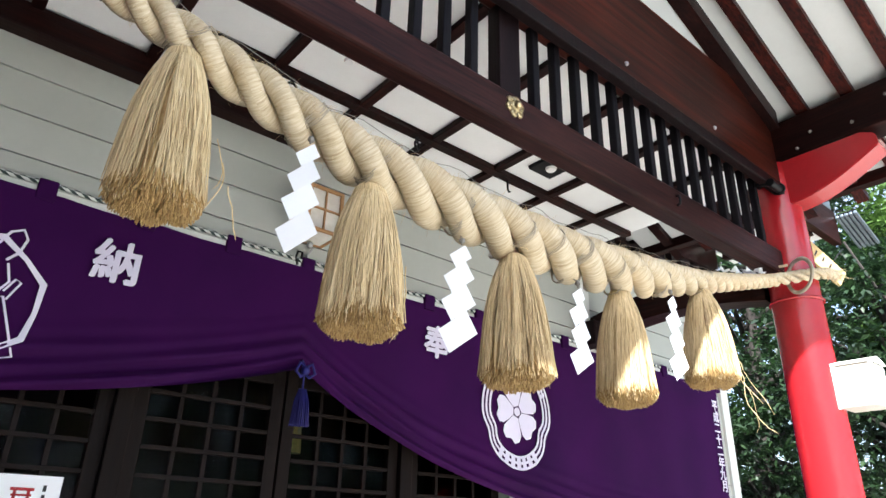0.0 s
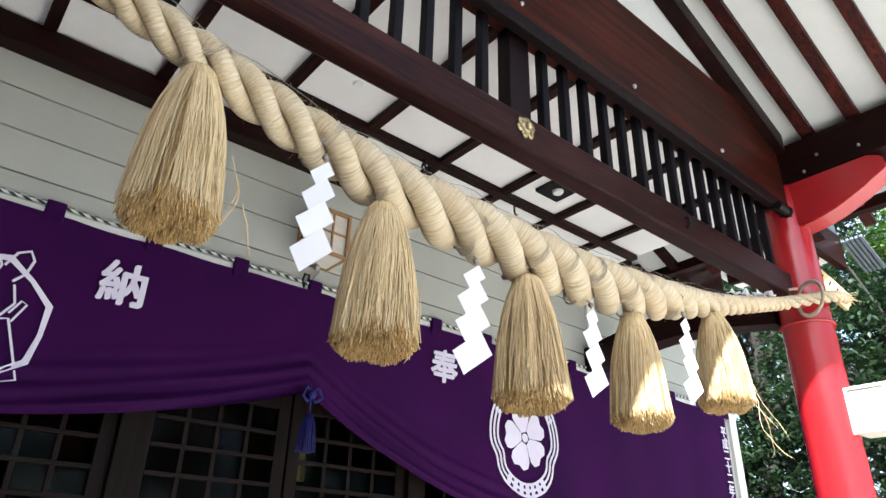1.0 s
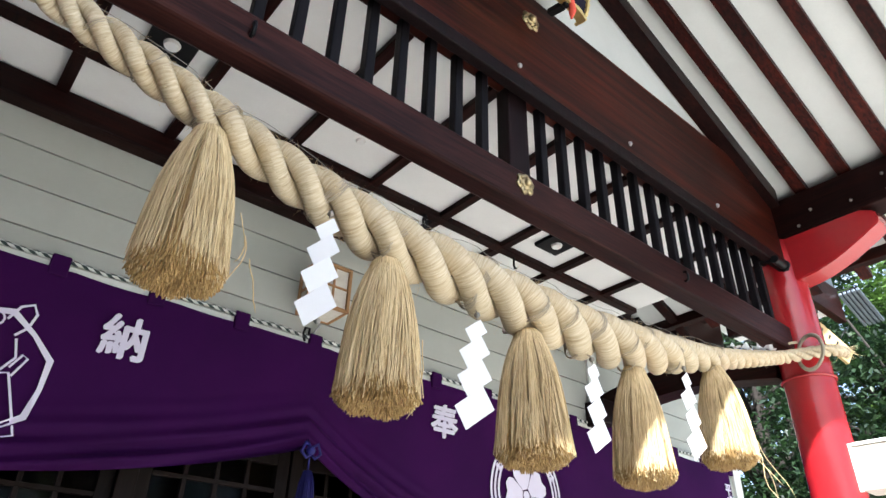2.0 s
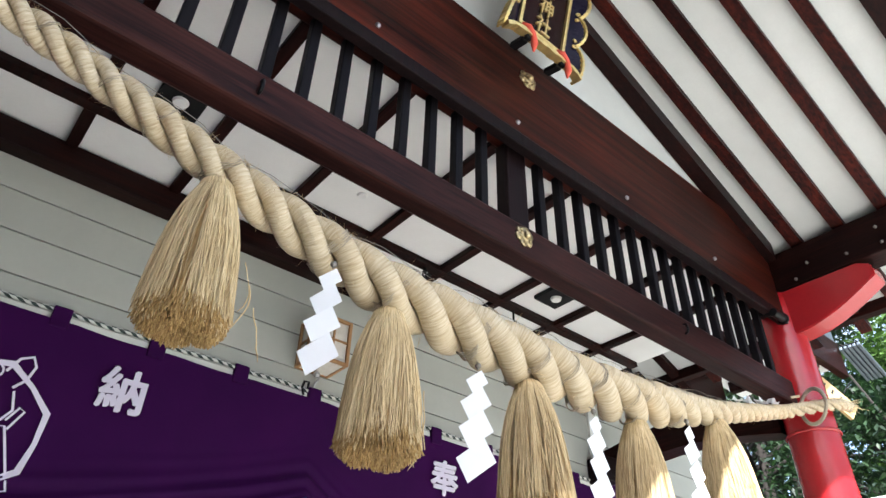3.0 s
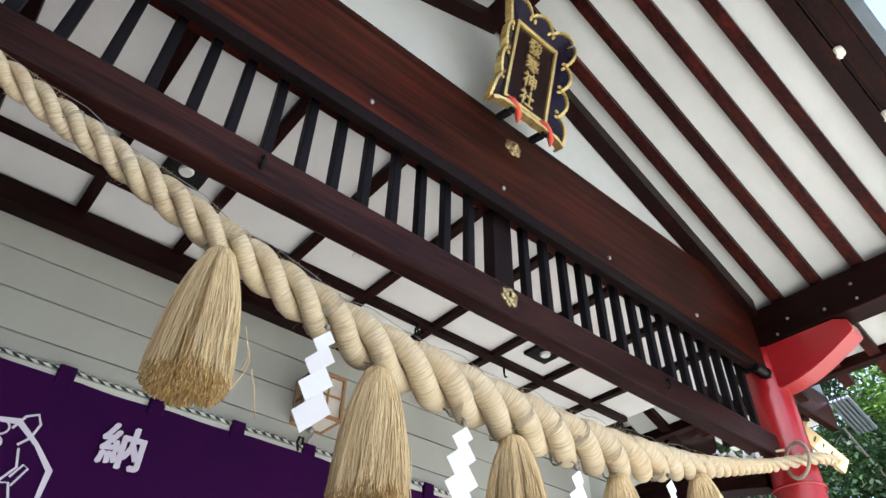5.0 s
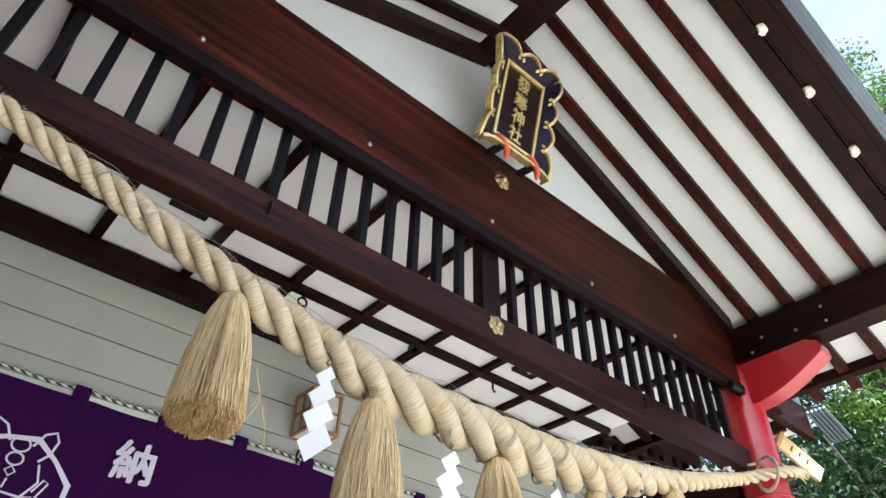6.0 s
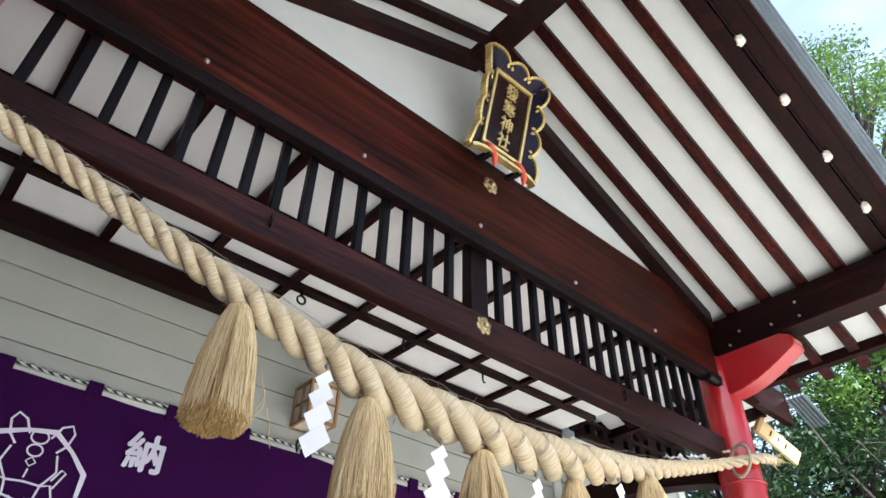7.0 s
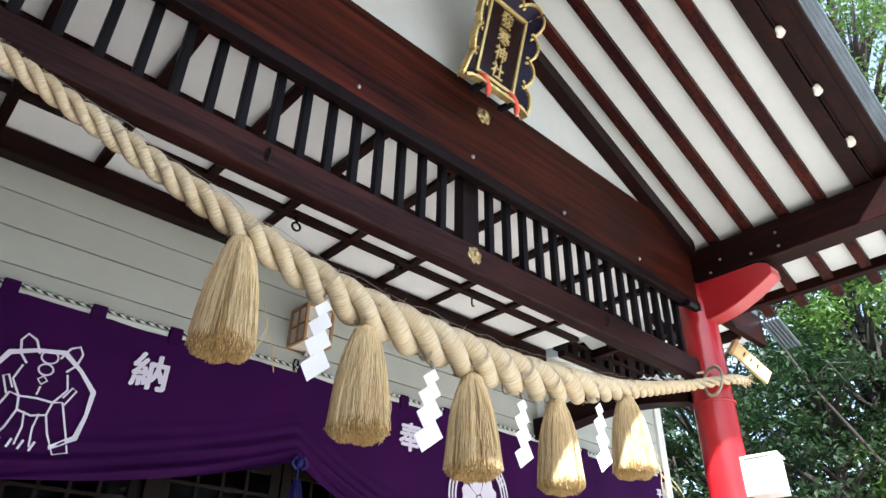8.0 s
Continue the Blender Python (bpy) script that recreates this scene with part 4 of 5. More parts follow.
def line_crest():
    bm = bmesh.new()
    pts, ws = [], []
    for k in range(12):
        a = math.radians(-62 + 304 * k / 11)
        r = 0.245 * (1.0 if k % 2 else 0.925)
        pts.append((GX0 + r * math.cos(a), GZ0 + r * math.sin(a) * 1.0))
        ws.append(0.026 if k % 2 else 0.018)
    stroke(bm, pts, ws)
    for sgn in (-1, 1):
        stroke(bm, [(GX0 + sgn * x, GZ0 + z) for x, z in ((0.045, 0.205), (0.075, 0.265), (0.115, 0.285), (0.135, 0.25), (0.12, 0.19), (0.085, 0.15))], 0.010)
        stroke(bm, [(GX0 + sgn * x, GZ0 + z) for x, z in ((0.095, 0.14), (0.115, 0.07), (0.09, 0.03), (0.07, 0.0))], 0.009)
        stroke(bm, [(GX0 + sgn * x, GZ0 + z) for x, z in ((0.07, 0.0), (0.11, 0.01), (0.165, -0.14), (0.19, -0.205), (0.13, -0.225), (0.085, -0.14), (0.06, -0.06), (0.07, 0.0))], 0.009)
        stroke(bm, [(GX0 + sgn * x, GZ0 + z) for x, z in ((0.12, 0.0), (0.155, 0.075), (0.135, 0.085), (0.105, 0.03))], 0.008)
        stroke(bm, [(GX0 + sgn * x, GZ0 + z) for x, z in ((0.03, -0.06), (0.02, -0.13), (0.03, -0.21))], 0.008)
    stroke(bm, [(GX0 - 0.07, GZ0 - 0.0), (GX0, GZ0 + 0.005), (GX0 + 0.07, GZ0)], 0.009)
    stroke(bm, [(GX0 - 0.06, GZ0 - 0.06), (GX0, GZ0 - 0.075), (GX0 + 0.06, GZ0 - 0.06)], 0.009)
    for z, r in ((0.20, 0.03), (0.14, 0.026)):
        stroke(bm, [(GX0 + r * 1.2 * math.cos(2 * math.pi * i / 14), GZ0 + z + r * math.sin(2 * math.pi * i / 14)) for i in range(14)], 0.008, True)
    stroke(bm, [(GX0, GZ0 + 0.11), (GX0 + 0.02, GZ0 + 0.09), (GX0, GZ0 + 0.07), (GX0 - 0.02, GZ0 + 0.09)], 0.007, True)
    stroke(bm, [(GX0 + 0.0, GZ0 + 0.06), (GX0 - 0.005, GZ0 + 0.02)], 0.008)
    for k in range(4):
        stroke(bm, [(GX0 - 0.10 + 0.045 * k, GZ0 - 0.225), (GX0 - 0.088 + 0.045 * k, GZ0 - 0.185)], 0.010)
    return bm


bm = line_crest()
bmesh.ops.scale(bm, vec=(0.9, 1.0, 0.9), verts=bm.verts, space=Matrix.Translation((-GX0, 0, -GZ0)))
print_on_cloth(bm, "line_crest", "white line-drawn crest in a scalloped ring")


def cloth_letter(ch, x, z, size, bold):
    one = lettering(ch, size, 0.0)
    me_ = bpy.data.meshes.new("letter")
    one.to_mesh(me_)
    one.free()
    bm = bmesh.new()
    for k, (dx, dz) in enumerate(((0, 0), (bold, 0), (-bold, 0), (0, bold), (0, -bold), (bold, bold), (-bold, -bold))):
        had = len(bm.verts)
        bm.from_mesh(me_)
        bm.verts.ensure_lookup_table()
        for v in bm.verts[had:]:
            v.co += Vector((x + dx, -0.0012 * k, z + dz))
    bpy.data.meshes.remove(me_)
    print_on_cloth(bm, "lettering", "white brush lettering")


cloth_letter("納", -0.857, 2.69, 0.175, 0.005)
cloth_letter("奉", 0.715, 2.69, 0.175, 0.005)
for k, ch in enumerate("平成二十二年九月"):
    cloth_letter(ch, 3.43, 2.73 - 0.082 * k, 0.085, 0.002)

# blue cord with a tassel where the curtain is caught up
tie = thing("curtain_tassel", "deep blue silk tassel on a cord that catches up the curtain", "tassel", (CX, 1.20, 2.40))
bm = bmesh.new()
tube(bm, [(0, 0.03, 0.05), (0, 0, 0.02), (0, 0, -0.09)], 0.004, 6)
part("cord", bm, blue_silk, tie)
bm = bmesh.new()
for sgn in (-1, 1):
    tube(bm, [(0, 0, 0.01), (0.03 * sgn, -0.01, 0.03), (0.045 * sgn, -0.01, -0.01), (0.02 * sgn, -0.01, -0.03), (0, 0, -0.01)], 0.007, 6)
bmesh.ops.create_uvsphere(bm, u_segments=12, v_segments=8, radius=0.02, matrix=Matrix.Translation((0, -0.005, 0)))
part("knot", bm, blue_silk, tie)
bm = bmesh.new()
rg = random.Random(3)
for k in range(110):
    a, rr = rg.uniform(0, 6.283), 0.03 * math.sqrt(rg.random())
    tube(bm, [(rr * 0.5 * math.cos(a), rr * 0.5 * math.sin(a), -0.08), (rr * math.cos(a), rr * math.sin(a), -0.13), (rr * 1.35 * math.cos(a), rr * 1.35 * math.sin(a), -0.23)], 0.0022, 4)
part("fringe", bm, blue_silk, tie)

# ---- lattice doors ----
DOOR_Y = 1.365


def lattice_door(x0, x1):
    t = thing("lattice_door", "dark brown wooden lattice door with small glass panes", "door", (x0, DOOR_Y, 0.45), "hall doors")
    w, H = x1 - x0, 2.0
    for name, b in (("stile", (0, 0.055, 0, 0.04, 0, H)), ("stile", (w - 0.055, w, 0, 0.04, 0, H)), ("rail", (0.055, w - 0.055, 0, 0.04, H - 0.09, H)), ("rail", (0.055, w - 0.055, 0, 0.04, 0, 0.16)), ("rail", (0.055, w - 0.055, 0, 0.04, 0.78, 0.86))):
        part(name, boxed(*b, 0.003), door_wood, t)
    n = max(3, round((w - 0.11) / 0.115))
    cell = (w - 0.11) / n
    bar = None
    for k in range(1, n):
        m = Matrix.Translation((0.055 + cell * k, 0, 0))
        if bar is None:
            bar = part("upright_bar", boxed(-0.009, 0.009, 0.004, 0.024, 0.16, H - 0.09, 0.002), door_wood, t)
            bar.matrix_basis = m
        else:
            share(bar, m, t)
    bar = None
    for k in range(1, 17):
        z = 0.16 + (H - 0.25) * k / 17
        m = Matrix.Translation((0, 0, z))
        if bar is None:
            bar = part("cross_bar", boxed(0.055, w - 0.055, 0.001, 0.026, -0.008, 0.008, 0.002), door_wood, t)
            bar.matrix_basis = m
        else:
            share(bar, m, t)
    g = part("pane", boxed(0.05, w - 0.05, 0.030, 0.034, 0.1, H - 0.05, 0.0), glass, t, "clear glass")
    g.visible_shadow = False
    return t


for x0, x1 in ((-2.2, -1.45), (-1.44, -0.735), (-0.665, -0.055), (-0.045, 0.575), (0.645, 1.25)):
    lattice_door(x0, x1)
for x in (-0.70, 0.61):
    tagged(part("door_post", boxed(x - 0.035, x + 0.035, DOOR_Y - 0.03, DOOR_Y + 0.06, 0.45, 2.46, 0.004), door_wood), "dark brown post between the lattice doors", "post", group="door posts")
# paper notice on the left door
notice = thing("notice_sheet", "white paper notice with a red gate drawing on the door", "notice", (-0.97, DOOR_Y - 0.006, 1.638))
part("sheet", boxed(-0.14, 0.13, -0.002, 0.0, 0.0, 0.285, 0.0), paper_white, notice)
bm = bmesh.new()
for b in ((-0.02, 0.05, 0.235, 0.245), (-0.01, 0.0, 0.17, 0.24), (0.03, 0.04, 0.17, 0.24), (-0.015, 0.045, 0.218, 0.225)):
    box(bm, b[0], b[1], -0.005, -0.003, b[2], b[3])
part("drawing", bm, red_paint, notice, "small red gate drawing")
for k in range(3):
    bm = boxed(0.075, 0.085, -0.005, -0.003, 0.235 - 0.03 * k, 0.255 - 0.03 * k, 0.0)
    part("bar", bm, ink, notice)

# things that glint in the dim hall
t = thing("altar_table", "dark altar table deep in the hall", "table", (0.0, 3.6, 0.45))
part("top", boxed(-0.9, 0.9, -0.25, 0.25, 0.80, 0.86, 0.01), door_wood, t)
for x in (-0.8, 0.8):
    for y in (-0.2, 0.2):
        part("leg", boxed(x - 0.04, x + 0.04, y - 0.04, y + 0.04, 0.0, 0.80, 0.005), door_wood, t)
for x in (-0.45, 0.5):
    t = thing("hanging_lamp", "small gilded lamp hanging in the hall", "lamp", (x, 2.3, 2.35), "hall lamps")
    bm = bmesh.new()
    cylinder(bm, (0, 0, -0.16), (0, 0, 0.0), 0.05, 0.04, 8)
    part("body", bm, gold, t)
    bm = bmesh.new()
    cylinder(bm, (0, 0, 0.0), (0, 0, 0.05), 0.085, 0.01, 8)
    part("cap", bm, gold, t)
    bm = bmesh.new()
    cylinder(bm, (0, 0, 0.05), (0, 0, 0.95), 0.004, 0.004, 6)
    part("chain", bm, gold, t)

# ---- wall lantern ----
wl = thing("wall_lantern", "square wooden wall lantern with frosted panes on a cable stub", "lantern", (-0.082, 1.205, 3.012))
HW, HH = 0.082, 0.225
for x in (-HW, HW):
    for y in (-HW, HW):
        part("corner_post", boxed(x - 0.008, x + 0.008, y - 0.008, y + 0.008, 0, HH, 0.002), pale_wood, wl)
for z in (0.0, HH - 0.016):
    for a in (-HW, HW):
        part("rail", boxed(-HW + 0.008, HW - 0.008, a - 0.0075, a + 0.0075, z, z + 0.016, 0.002), pale_wood, wl)
        part("rail", boxed(a - 0.0075, a + 0.0075, -HW + 0.008, HW - 0.008, z, z + 0.016, 0.002), pale_wood, wl)
for a in (-HW, HW):
    part("glazing_bar", boxed(-0.004, 0.004, a - 0.006, a + 0.006, 0.016, HH - 0.016, 0.001), pale_wood, wl)
    part("glazing_bar", boxed(a - 0.006, a + 0.006, -0.004, 0.004, 0.016, HH - 0.016, 0.001), pale_wood, wl)
    part("glazing_bar", boxed(-HW + 0.008, HW - 0.008, a - 0.005, a + 0.005, 0.11, 0.118, 0.001), pale_wood, wl)
    part("glazing_bar", boxed(a - 0.005, a + 0.005, -HW + 0.008, HW - 0.008, 0.11, 0.118, 0.001), pale_wood, wl)
part("pane_box", boxed(-HW + 0.004, HW - 0.004, -HW + 0.004, HW - 0.004, 0.004, HH - 0.004, 0.0), lamp_paper, wl, "frosted cream panes")
part("wall_arm", boxed(-0.02, 0.02, HW, 0.092, 0.02, 0.2, 0.003), pale_wood, wl)
bm = bmesh.new()
tube(bm, [(0.02, 0.06, 0.0), (0.03, 0.06, -0.03), (0.015, 0.07, -0.06), (0.02, 0.09, -0.10)], 0.006, 6)
bmesh.ops.create_uvsphere(bm, u_segments=10, v_segments=6, radius=0.016, matrix=Matrix.Translation((0.01, 0.05, -0.015)))
part("cable_stub", bm, zinc, wl, "grey cable stub")
bm = bmesh.new()
tube(bm, [(-0.03, 0.07, -0.12), (-0.045, 0.065, -0.09), (-0.04, 0.06, -0.06), (-0.015, 0.065, -0.055), (-0.01, 0.08, -0.10)], 0.006, 6)
part("hook", bm, black_metal, wl, "dark iron hook")

# ---- ceiling fittings ----
def downlight(x):
    t = thing("downlight", "square black ceiling downlight with a white lens", "lamp", (x, 0.693, 3.612), "ceiling downlights")
    part("housing", boxed(-0.085, 0.085, -0.085, 0.085, -0.022, 0.0, 0.004), black_metal, t)
    bm = bmesh.new()
    cylinder(bm, (0, 0, -0.034), (0, 0, -0.020), 0.026, 0.032, 20)
    part("lens", bm, white_board, t, "white round lens")
    return t


d_ = downlight(1.0)
copy_thing(d_, Matrix.Translation((-1.105, 0.685, 3.612)))
det = thing("ceiling_rosette", "small white round cover on a ceiling panel", "cover", (-0.27, 0.70, 3.612))
bm = bmesh.new()
cylinder(bm, (0, 0, -0.008), (0, 0, 0.0), 0.018, 0.024, 16)
part("cover", bm, white_board, det)


def ring_bolt(x):
    t = thing("ring_bolt", "rusty iron ring hanging from a ceiling bar", "ring", (x, 0.92, 3.57), "ceiling rings")
    bm = bmesh.new()
    cylinder(bm, (0, 0, -0.025), (0, 0, 0.0), 0.007, 0.012, 8)
    part("bolt", bm, black_metal, t)
    bm = bmesh.new()
    tube(bm, [(0.024 * math.cos(2 * math.pi * k / 20), 0, -0.045 + 0.024 * math.sin(2 * math.pi * k / 20)) for k in range(20)], 0.006, 6, True)
    part("ring", bm, black_metal, t)
    return t


r_ = ring_bolt(-0.415)
copy_thing(r_, Matrix.Translation((0.27, 0.92, 3.57)) @ pose(0, 0, 0, 0, 0, 30))
t = thing("ceiling_hook", "small iron hook under a ceiling bar", "hook", (0.90, 0.92, 3.57))
bm = bmesh.new()
tube(bm, [(0, 0, 0), (0, 0, -0.05), (0.008, 0, -0.066), (0.02, 0, -0.06)], 0.006, 6)
part("hook", bm, black_metal, t)

# black pipe with a socket beside the column
t = thing("socket_pipe", "short black pipe socket at the lattice's end by the column", "pipe", (1.84, -0.075, 3.50))
bm = bmesh.new()
cylinder(bm, (-0.02, 0, 0), (0.085, 0, 0), 0.022, 0.022, 18)
part("pipe", bm, black_metal, t)
bm = bmesh.new()
tube(bm, [(0.09, 0.025 * math.cos(2 * math.pi * k / 20), 0.025 * math.sin(2 * math.pi * k / 20)) for k in range(20)], 0.007, 8, True)
part("collar", bm, black_metal, t)
bm = bmesh.new()
cylinder(bm, (0.0, 0, 0.0), (0.0, 0.08, 0.02), 0.012, 0.012, 8)
part("stem", bm, black_metal, t)


# ---- name tablet under the ridge ----
tab = thing("name_tablet", "black lacquered name tablet with gilded scalloped frame and gold lettering", "tablet", (0, -0.17, 3.965))
tab.matrix_basis = pose(-0.035, -0.165, 3.955, 15.5, 0, 0) @ Matrix.Diagonal((0.92, 1.0, 1.0, 1.0))
IW, IH, IB = 0.135, 0.44, 0.085     # half width, height and foot of the inner panel
part("panel", boxed(-IW, IW, 0.0, 0.02, IB, IB + IH, 0.002), lacquer, tab)
for b in ((-IW - 0.012, -IW + 0.006, IB - 0.012, IB + IH + 0.012), (IW - 0.006, IW + 0.012, IB - 0.012, IB + IH + 0.012)):
    part("inner_frame", boxed(b[0], b[1], -0.014, 0.012, b[2], b[3], 0.003), gold, tab)
for z in (IB - 0.012, IB + IH - 0.006):
    part("inner_frame", boxed(-IW + 0.006, IW - 0.006, -0.014, 0.012, z, z + 0.018, 0.003), gold, tab)
for k, ch in enumerate("發寒神社"):
    bm = lettering(ch, 0.095, 0.0010, 0.005)
    o = part("lettering", bm, gold, tab, "raised gold lettering")
    o.location = (0.0, -0.004, IB + IH - 0.068 - 0.102 * k)


def wing(a, b, depth, scallops, flare):
    """A frame board from a to b (inner edge, x and z), splayed outwards and forwards, with a scalloped gilded rim."""
    a, b = Vector((a[0], 0, a[1])), Vector((b[0], 0, b[1]))
    d = (b - a)
    out = Vector((-d.z, 0, d.x)).normalized()
    n = 14 * scallops
    rim, inner = [], []
    for i in range(n + 1):
        u = i / n
        s = (u * scallops) % 1.0
        wave = 0.58 + 0.42 * abs(math.sin(math.pi * s)) ** 0.7 if scallops > 1 else 1.0
        ends = depth * 0.55 * abs(2 * u - 1) ** 6
        along = (u - 0.5) * 2 * flare
        p = a + d * u + d.normalized() * along + out * (depth * wave + ends)
        p.y = -0.050 * wave
        rim.append(p)
        inner.append(a + d * u)
    bm = bmesh.new()
    lo = [bm.verts.new(p) for p in inner]
    hi = [bm.verts.new(p) for p in rim]
    lo2 = [bm.verts.new(p + Vector((0, 0.016, 0))) for p in inner]
    hi2 = [bm.verts.new(p + Vector((0, 0.016, 0))) for p in rim]
    for i in range(n):
        bm.faces.new((lo[i], lo[i + 1], hi[i + 1], hi[i]))
        bm.faces.new((lo2[i + 1], lo2[i], hi2[i], hi2[i + 1]))
        bm.faces.new((hi[i], hi[i + 1], hi2[i + 1], hi2[i]))
    bmesh.ops.recalc_face_normals(bm, faces=bm.faces)
    w = part("frame_board", bm, lacquer_blue, tab)
    # ribbed gilded edge: a row of short ribs along the rim
    bm = bmesh.new()
    for i in range(n):
        p, q = rim[i], rim[i + 1]
        m = (p + q) / 2
        dd = (q - p)
        f = dd.normalized()
        nn = Vector((-f.z, 0, f.x))
        hgt = 0.011 + (0.006 if i % 2 else 0.0)
        vs = []
        for k in (p, q):
            for s in (-1, 1):
                for y in (-0.006, 0.036):
                    vs.append(bm.verts.new(k + nn * hgt * 0.5 * s + Vector((0, y, 0))))
        bmesh.ops.convex_hull(bm, input=vs)
    part("gilded_rim", bm, gold, w, "ribbed gilded edge")
    # curls where the scallops meet
    for k in range(1, scallops):
        i = 14 * k
        c = rim[i]
        bm = bmesh.new()
        inw = (inner[i] - rim[i]).normalized()
        tdir = d.normalized()
        for sg in (-1, 1):
            pts = []
            for j in range(12):
                ang = j / 11 * 4.2
                rr = 0.016 * (1 - j / 16)
                pts.append(c + inw * (0.012 + rr * math.sin(ang)) + tdir * sg * (0.010 + rr * (1 - math.cos(ang)) * 0.6) + Vector((0, -0.008, 0)))
            tube(bm, pts, [0.0045] * 11 + [0.006], 6)
        part("curl", bm, gold, w, "gilded curl")


X0, Z0, Z1 = IW + 0.012, IB - 0.014, IB + IH + 0.014
wing((X0, Z1), (X0, Z0), 0.078, 4, 0.080)
wing((-X0, Z0), (-X0, Z1), 0.082, 4, 0.082)
wing((-X0, Z1), (X0, Z1), 0.082, 3, 0.082)
wing((X0, Z0), (-X0, Z0), 0.055, 1, 0.088)
# its two iron rests with red cords
for x in (-0.10, 0.12):
    bm = bmesh.new()
    box(bm, x - 0.018, x + 0.018, -0.02, 0.055, -0.005, 0.02, 0.004)
    box(bm, x - 0.016, x + 0.016, -0.045, -0.025, -0.005, 0.05, 0.004)
    part("rest", bm, black_metal, tab, "black iron rest")
    bm = bmesh.new()
    tube(bm, [(x - 0.04, -0.03, 0.05), (x - 0.02, -0.05, 0.035), (x + 0.01, -0.052, 0.02), (x + 0.03, -0.05, -0.02), (x + 0.035, -0.045, -0.05)], [0.012, 0.016, 0.012, 0.016, 0.004], 8)
    part("red_cord", bm, orange_cord, tab, "red cord knot")

# ---- light bulbs along the verge ----
cable = thing("cable", "thin brown cable running along the verge rafter", "cable", (0, -1.20, 4.5))
bm = bmesh.new()
tube(bm, [(x, 0.0, under(x, 0.040) - 4.5) for x in [0.2 + 0.115 * k for k in range(21)]], 0.008, 6)
part("line", bm, dark_wood_z, cable)
bulb = None
for x in (0.40, 0.765, 1.136, 1.506, 1.858, 2.21):
    at = Vector((x - 0.055, -1.202, under(x - 0.055, 0.065)))
    if bulb is None:
        bulb = thing("light_bulb", "cream ribbed light bulb under the roof verge", "bulb", at, "verge bulbs")
        bm = bmesh.new()
        prof = [(0.0, -0.066), (0.013, -0.064), (0.025, -0.053), (0.031, -0.035), (0.027, -0.013), (0.017, 0.0), (0.014, 0.014)]
        rings = [[bm.verts.new((max(r, 0.001) * (1 + 0.10 * math.cos(6 * a)) * math.cos(a), max(r, 0.001) * (1 + 0.10 * math.cos(6 * a)) * math.sin(a), z)) for a in [2 * math.pi * k / 24 for k in range(24)]] for r, z in prof]
        for a, b in zip(rings, rings[1:]):
            for k in range(24):
                bm.faces.new((a[k], a[(k + 1) % 24], b[(k + 1) % 24], b[k]))
        part("globe", bm, shell_white, bulb, smooth=True)
        bm = bmesh.new()
        cylinder(bm, (0, 0, 0.008), (0, 0, 0.03), 0.02, 0.02, 14)
        part("socket", bm, dark_wood_z, bulb, "brown socket")
    else:
        copy_thing(bulb, Matrix.Translation(at))

# ---- white box lamp on the column ----
bl = thing("box_lantern", "white box lantern with a peaked lid fixed to the column", "lantern", (2.13, -0.180, 2.370))
part("box", boxed(-0.065, 0.10, -0.085, 0.085, 0.0, 0.20, 0.005), lamp_paper, bl, "frosted cream panes")
bm = bmesh.new()
prism(bm, [(-0.072, 0.20), (0.107, 0.20), (0.107, 0.212), (0.018, 0.236), (-0.072, 0.212)], -0.092, 0.092)
part("lid", bm, white_trim, bl, "white peaked lid")
for a in (-0.083, 0.083):
    part("edge_strip", boxed(-0.071, -0.058, a - 0.008, a + 0.008, -0.004, 0.203, 0.002), white_trim, bl)
part("bracket", boxed(-0.02, 0.03, 0.085, 0.11, 0.06, 0.12, 0.003), white_trim, bl)

# ---- wooden plaque and sheet roofing by the hall's eaves ----
pq = thing("wooden_plaque", "bare yellowish wooden plaque hung below the hall eaves", "plaque", (4.0, 0.51, 3.74))
pq.matrix_basis = pose(4.02, 0.50, 3.86, 12, 30, -14)
bm = boxed(-0.20, 0.24, -0.016, 0.016, -0.065, 0.065, 0.004)
board = part("board", bm, plaque_wood, pq)
for k in range(3):
    bm = boxed(-0.10 + 0.085 * k, -0.085 + 0.085 * k, -0.019, -0.0165, -0.02 + 0.012 * (k % 2), 0.03, 0.0)
    part("bar", bm, ink, board)
bm = bmesh.new()
box(bm, -0.235, -0.195, -0.024, 0.024, -0.075, 0.085, 0.006)
part("end_cap", bm, pale_wood, pq, "carved brown end piece")
for x in (-0.22, 0.10):
    bm = bmesh.new()
    tube(bm, [(x, 0, 0.06), (x + 0.01, 0.0, 0.16), (x + 0.05, 0.02, 0.26)], 0.006, 5)
    part("hanger", bm, black_metal, pq, "dark wire hanger")


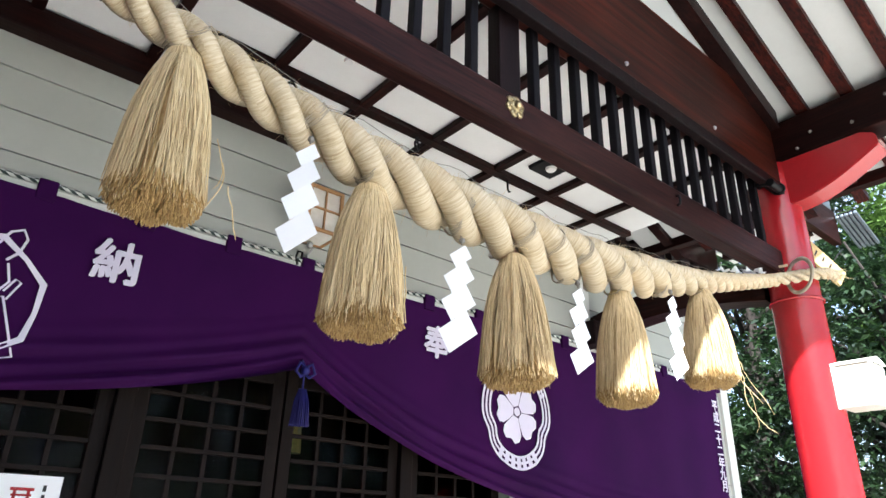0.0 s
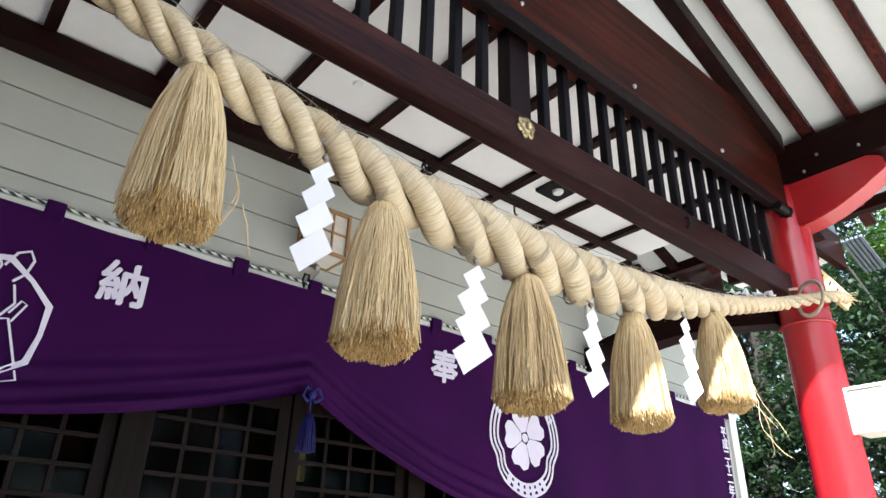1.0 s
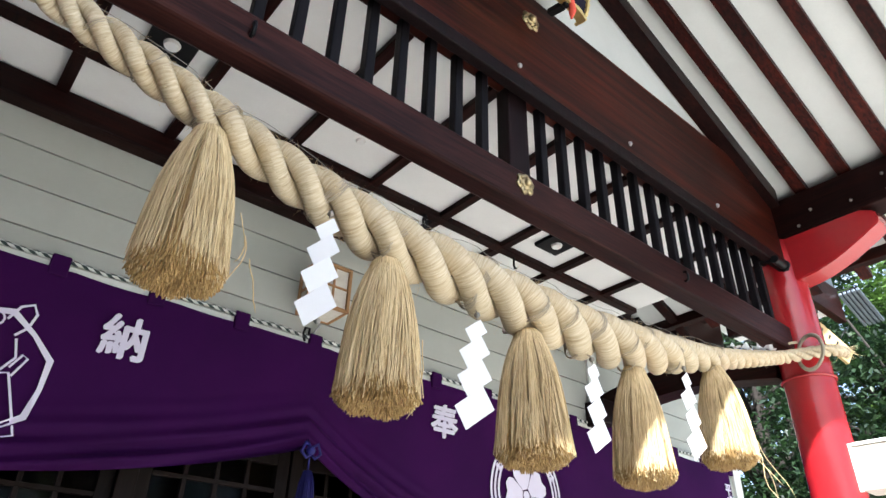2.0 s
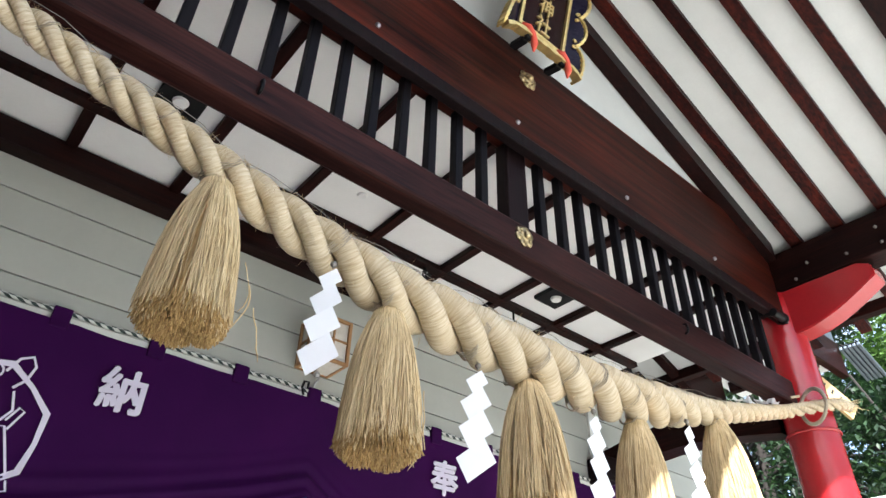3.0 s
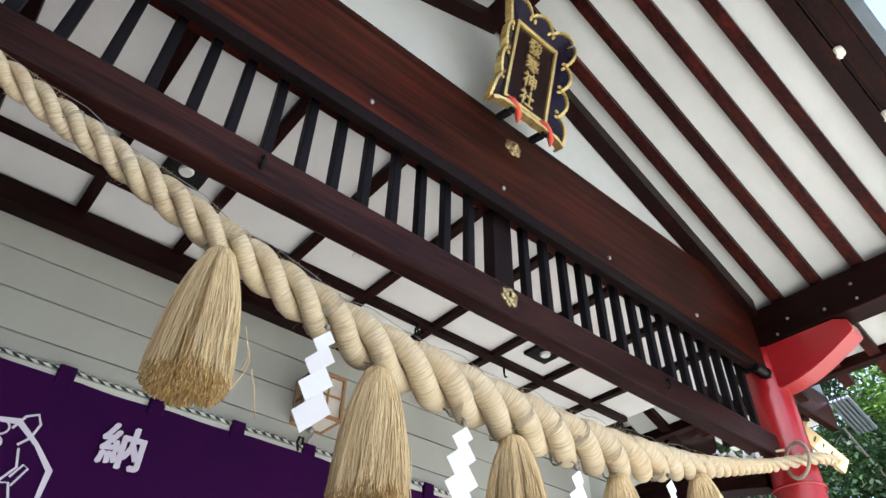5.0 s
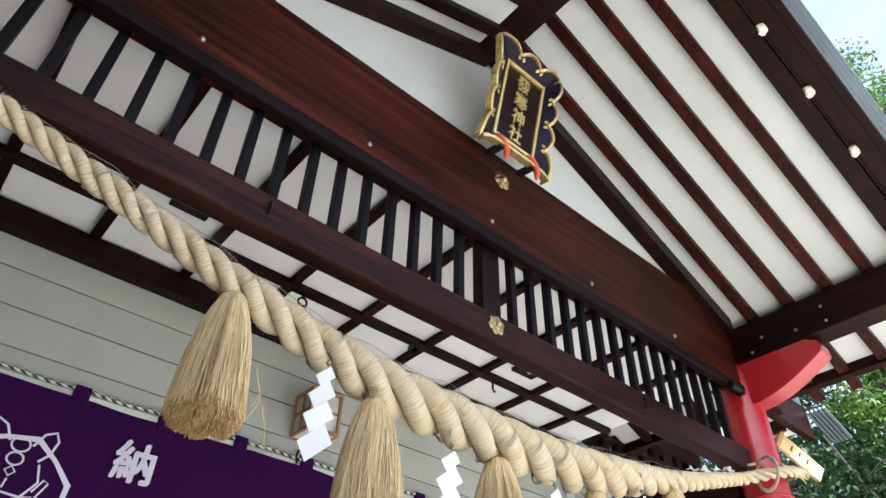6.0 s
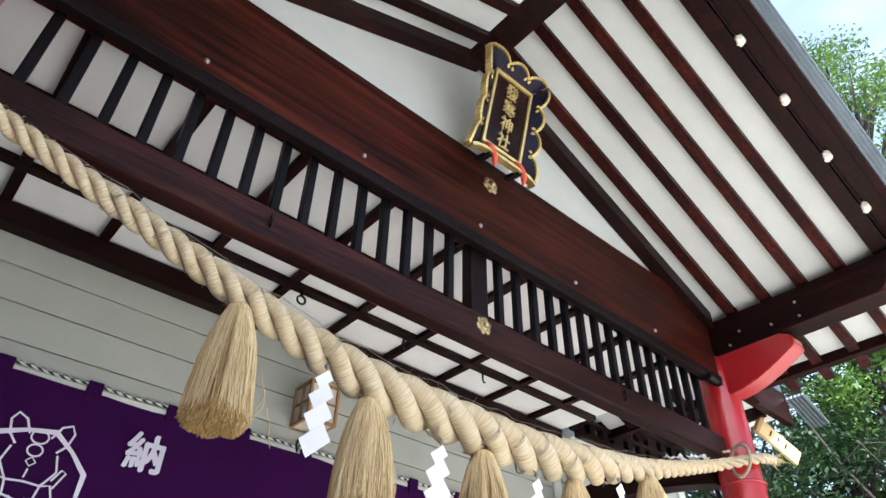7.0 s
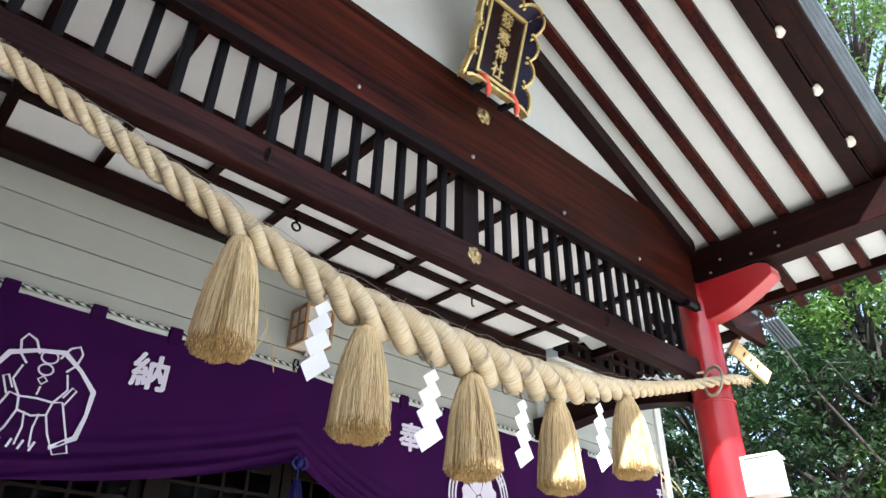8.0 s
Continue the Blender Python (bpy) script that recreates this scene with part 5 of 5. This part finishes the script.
# ---- trees beside the shrine ----
def leaf_cloud(rng_, centres, radii, per, size, flat):
    """Vertices and faces of small bent leaf sprays scattered in clumps."""
    vs, fs = [], []
    for c, r in zip(centres, radii):
        n = per
        d = rng_.normal(size=(n, 3))
        d /= np.linalg.norm(d, axis=1)[:, None]
        p = c + d * (r * rng_.random(n)[:, None] ** 0.45) * np.array([1.0, 1.0, flat])
        yaw, tip = rng_.uniform(0, 2 * np.pi, n), rng_.normal(-0.35, 0.45, n)
        s = size * rng_.uniform(0.6, 1.35, n)
        f = np.stack([np.cos(yaw) * np.cos(tip), np.sin(yaw) * np.cos(tip), np.sin(tip)], 1)
        w = np.stack([-np.sin(yaw), np.cos(yaw), rng_.normal(0, 0.35, n)], 1)
        base = len(vs)
        a, b = p - f * s[:, None] * 0.5, p + f * s[:, None] * 0.5
        m = p + np.array([0, 0, 1.0]) * (s * 0.10)[:, None]
        l, q = m - w * (s * 0.24)[:, None], m + w * (s * 0.24)[:, None]
        for i in range(n):
            k = len(vs)
            vs += [a[i], q[i], b[i], l[i]]
            fs.append((k, k + 1, k + 2, k + 3))
    return vs, fs


def tree(x, y, h, spread, seed, mat, low=0.25, clumps=120, per=46, size=0.11, flat=0.45, words="broad dark evergreen tree with layered sprays"):
    rng_ = np.random.default_rng(seed)
    rg = random.Random(seed)
    t = thing("tree", words, "tree", (x, y, 0), "trees by the shrine")
    bm = bmesh.new()
    pts, rad = [], []
    for i in range(9):
        u = i / 8
        pts.append((0.18 * math.sin(u * 3 + seed), 0.18 * math.cos(u * 2.4 + seed) - 0.18, h * 0.93 * u))
        rad.append((0.035 * h ** 0.8) * (1 - u) ** 0.8 + 0.015)
    tube(bm, pts, rad, 9)
    part("trunk", bm, bark, t)
    centres, radii = [], []
    bm = bmesh.new()
    for k in range(clumps):
        u = low + (1 - low) * ((k + rg.random()) / clumps)
        wide = spread * (math.sin(math.pi * min(1.0, (u - low) / (1 - low) * 0.80 + 0.16))) ** 0.8
        a, rr = rg.uniform(0, 6.283), wide * math.sqrt(rg.uniform(0.12, 1.0))
        c = np.array([rr * math.cos(a), rr * math.sin(a), h * u - 0.12 * rr])
        centres.append(c)
        radii.append(spread * rg.uniform(0.16, 0.30))
        if k % 3 == 0:
            s0 = Vector((0.1 * math.sin(u * 3 + seed), 0.0, max(0.3, h * u * 0.86 - 0.2)))
            e0 = Vector(c)
            tube(bm, [s0, s0.lerp(e0, 0.5) + Vector((0, 0, 0.15)), e0], [0.012 * h ** 0.7, 0.008 * h ** 0.7, 0.006], 5)
    part("branchwork", bm, bark, t)
    vs, fs = leaf_cloud(rng_, centres, radii, per, size, flat)
    me = bpy.data.meshes.new("crown")
    me.from_pydata(vs, [], fs)
    me.materials.append(mat)
    o = new("crown", me)
    o.parent = t
    return t


EVER = "broad dark evergreen tree with layered sprays"
FRESH = "tall leafy tree with fresh sunlit green foliage"
for i, (x, y, h, sp, m, low, n) in enumerate((
        (7.4, 1.1, 5.2, 1.9, leaf_dark, 0.12, 150), (8.6, 3.4, 7.5, 2.4, leaf_dark, 0.10, 170), (6.9, 3.3, 4.2, 1.5, leaf_dark, 0.12, 110),
        (9.4, -0.7, 6.2, 2.0, leaf_dark, 0.12, 140), (11.5, 4.2, 9.5, 3.0, leaf_dark, 0.12, 190), (10.2, 1.2, 8.2, 2.6, leaf_dark, 0.15, 190),
        (10.0, 6.6, 8.0, 2.8, leaf_dark, 0.12, 150))):
    tree(x, y, h, sp, 11 + i, m, low, n, 120, 0.095, 0.34, EVER)
for i, (x, y, h, sp, n) in enumerate(((11.8, 0.0, 15.6, 2.7, 200), (13.2, -3.0, 12.0, 3.0, 170), (8.3, 0.6, 6.8, 1.3, 70))):
    tree(x, y, h, sp, 41 + i, leaf_light, 0.45, n, 110, 0.10, 0.8, FRESH)

# far woods round the clearing; the unseen arc is added to cut low sky light
rng_ = np.random.default_rng(8)
cen, rad_ = [], []
for k in range(1500):
    a = math.radians(rng_.uniform(-38, 322))
    d = rng_.uniform(17, 26)
    z = rng_.uniform(0.3, 9.5)
    cen.append(np.array([d * math.cos(a), d * math.sin(a), z]))
    rad_.append(rng_.uniform(0.7, 1.7))
vs, fs = leaf_cloud(rng_, cen, rad_, 44, 0.46, 0.6)
me = bpy.data.meshes.new("far_woods")
me.from_pydata(vs, [], fs)
me.materials.append(leaf_dark)
tagged(new("far_woods", me), "dense dark green woods behind the shrine, with an added unseen ring around", "woods", kind="stuff")

# bare twigs hanging before the trees
t = thing("dead_branch", "bare grey branch leaning among the trees", "branch", (6.3, 1.35, 0.0))
bm = bmesh.new()
tube(bm, [(0.0, -0.35, 4.9), (0.2, -0.5, 4.35), (0.35, -0.8, 3.7), (0.6, -1.1, 3.0), (0.8, -1.25, 0.0)], [0.012, 0.018, 0.022, 0.026, 0.04], 6)
part("limb", bm, bark, t)
bm = bmesh.new()
tube(bm, [(0.2, -0.5, 4.35), (0.1, -0.8, 4.5), (0.05, -1.1, 4.42)], [0.012, 0.009, 0.004], 5)
tube(bm, [(0.1, -0.8, 4.5), (0.05, -0.95, 4.2)], [0.007, 0.003], 5)
part("twig", bm, bark, t)
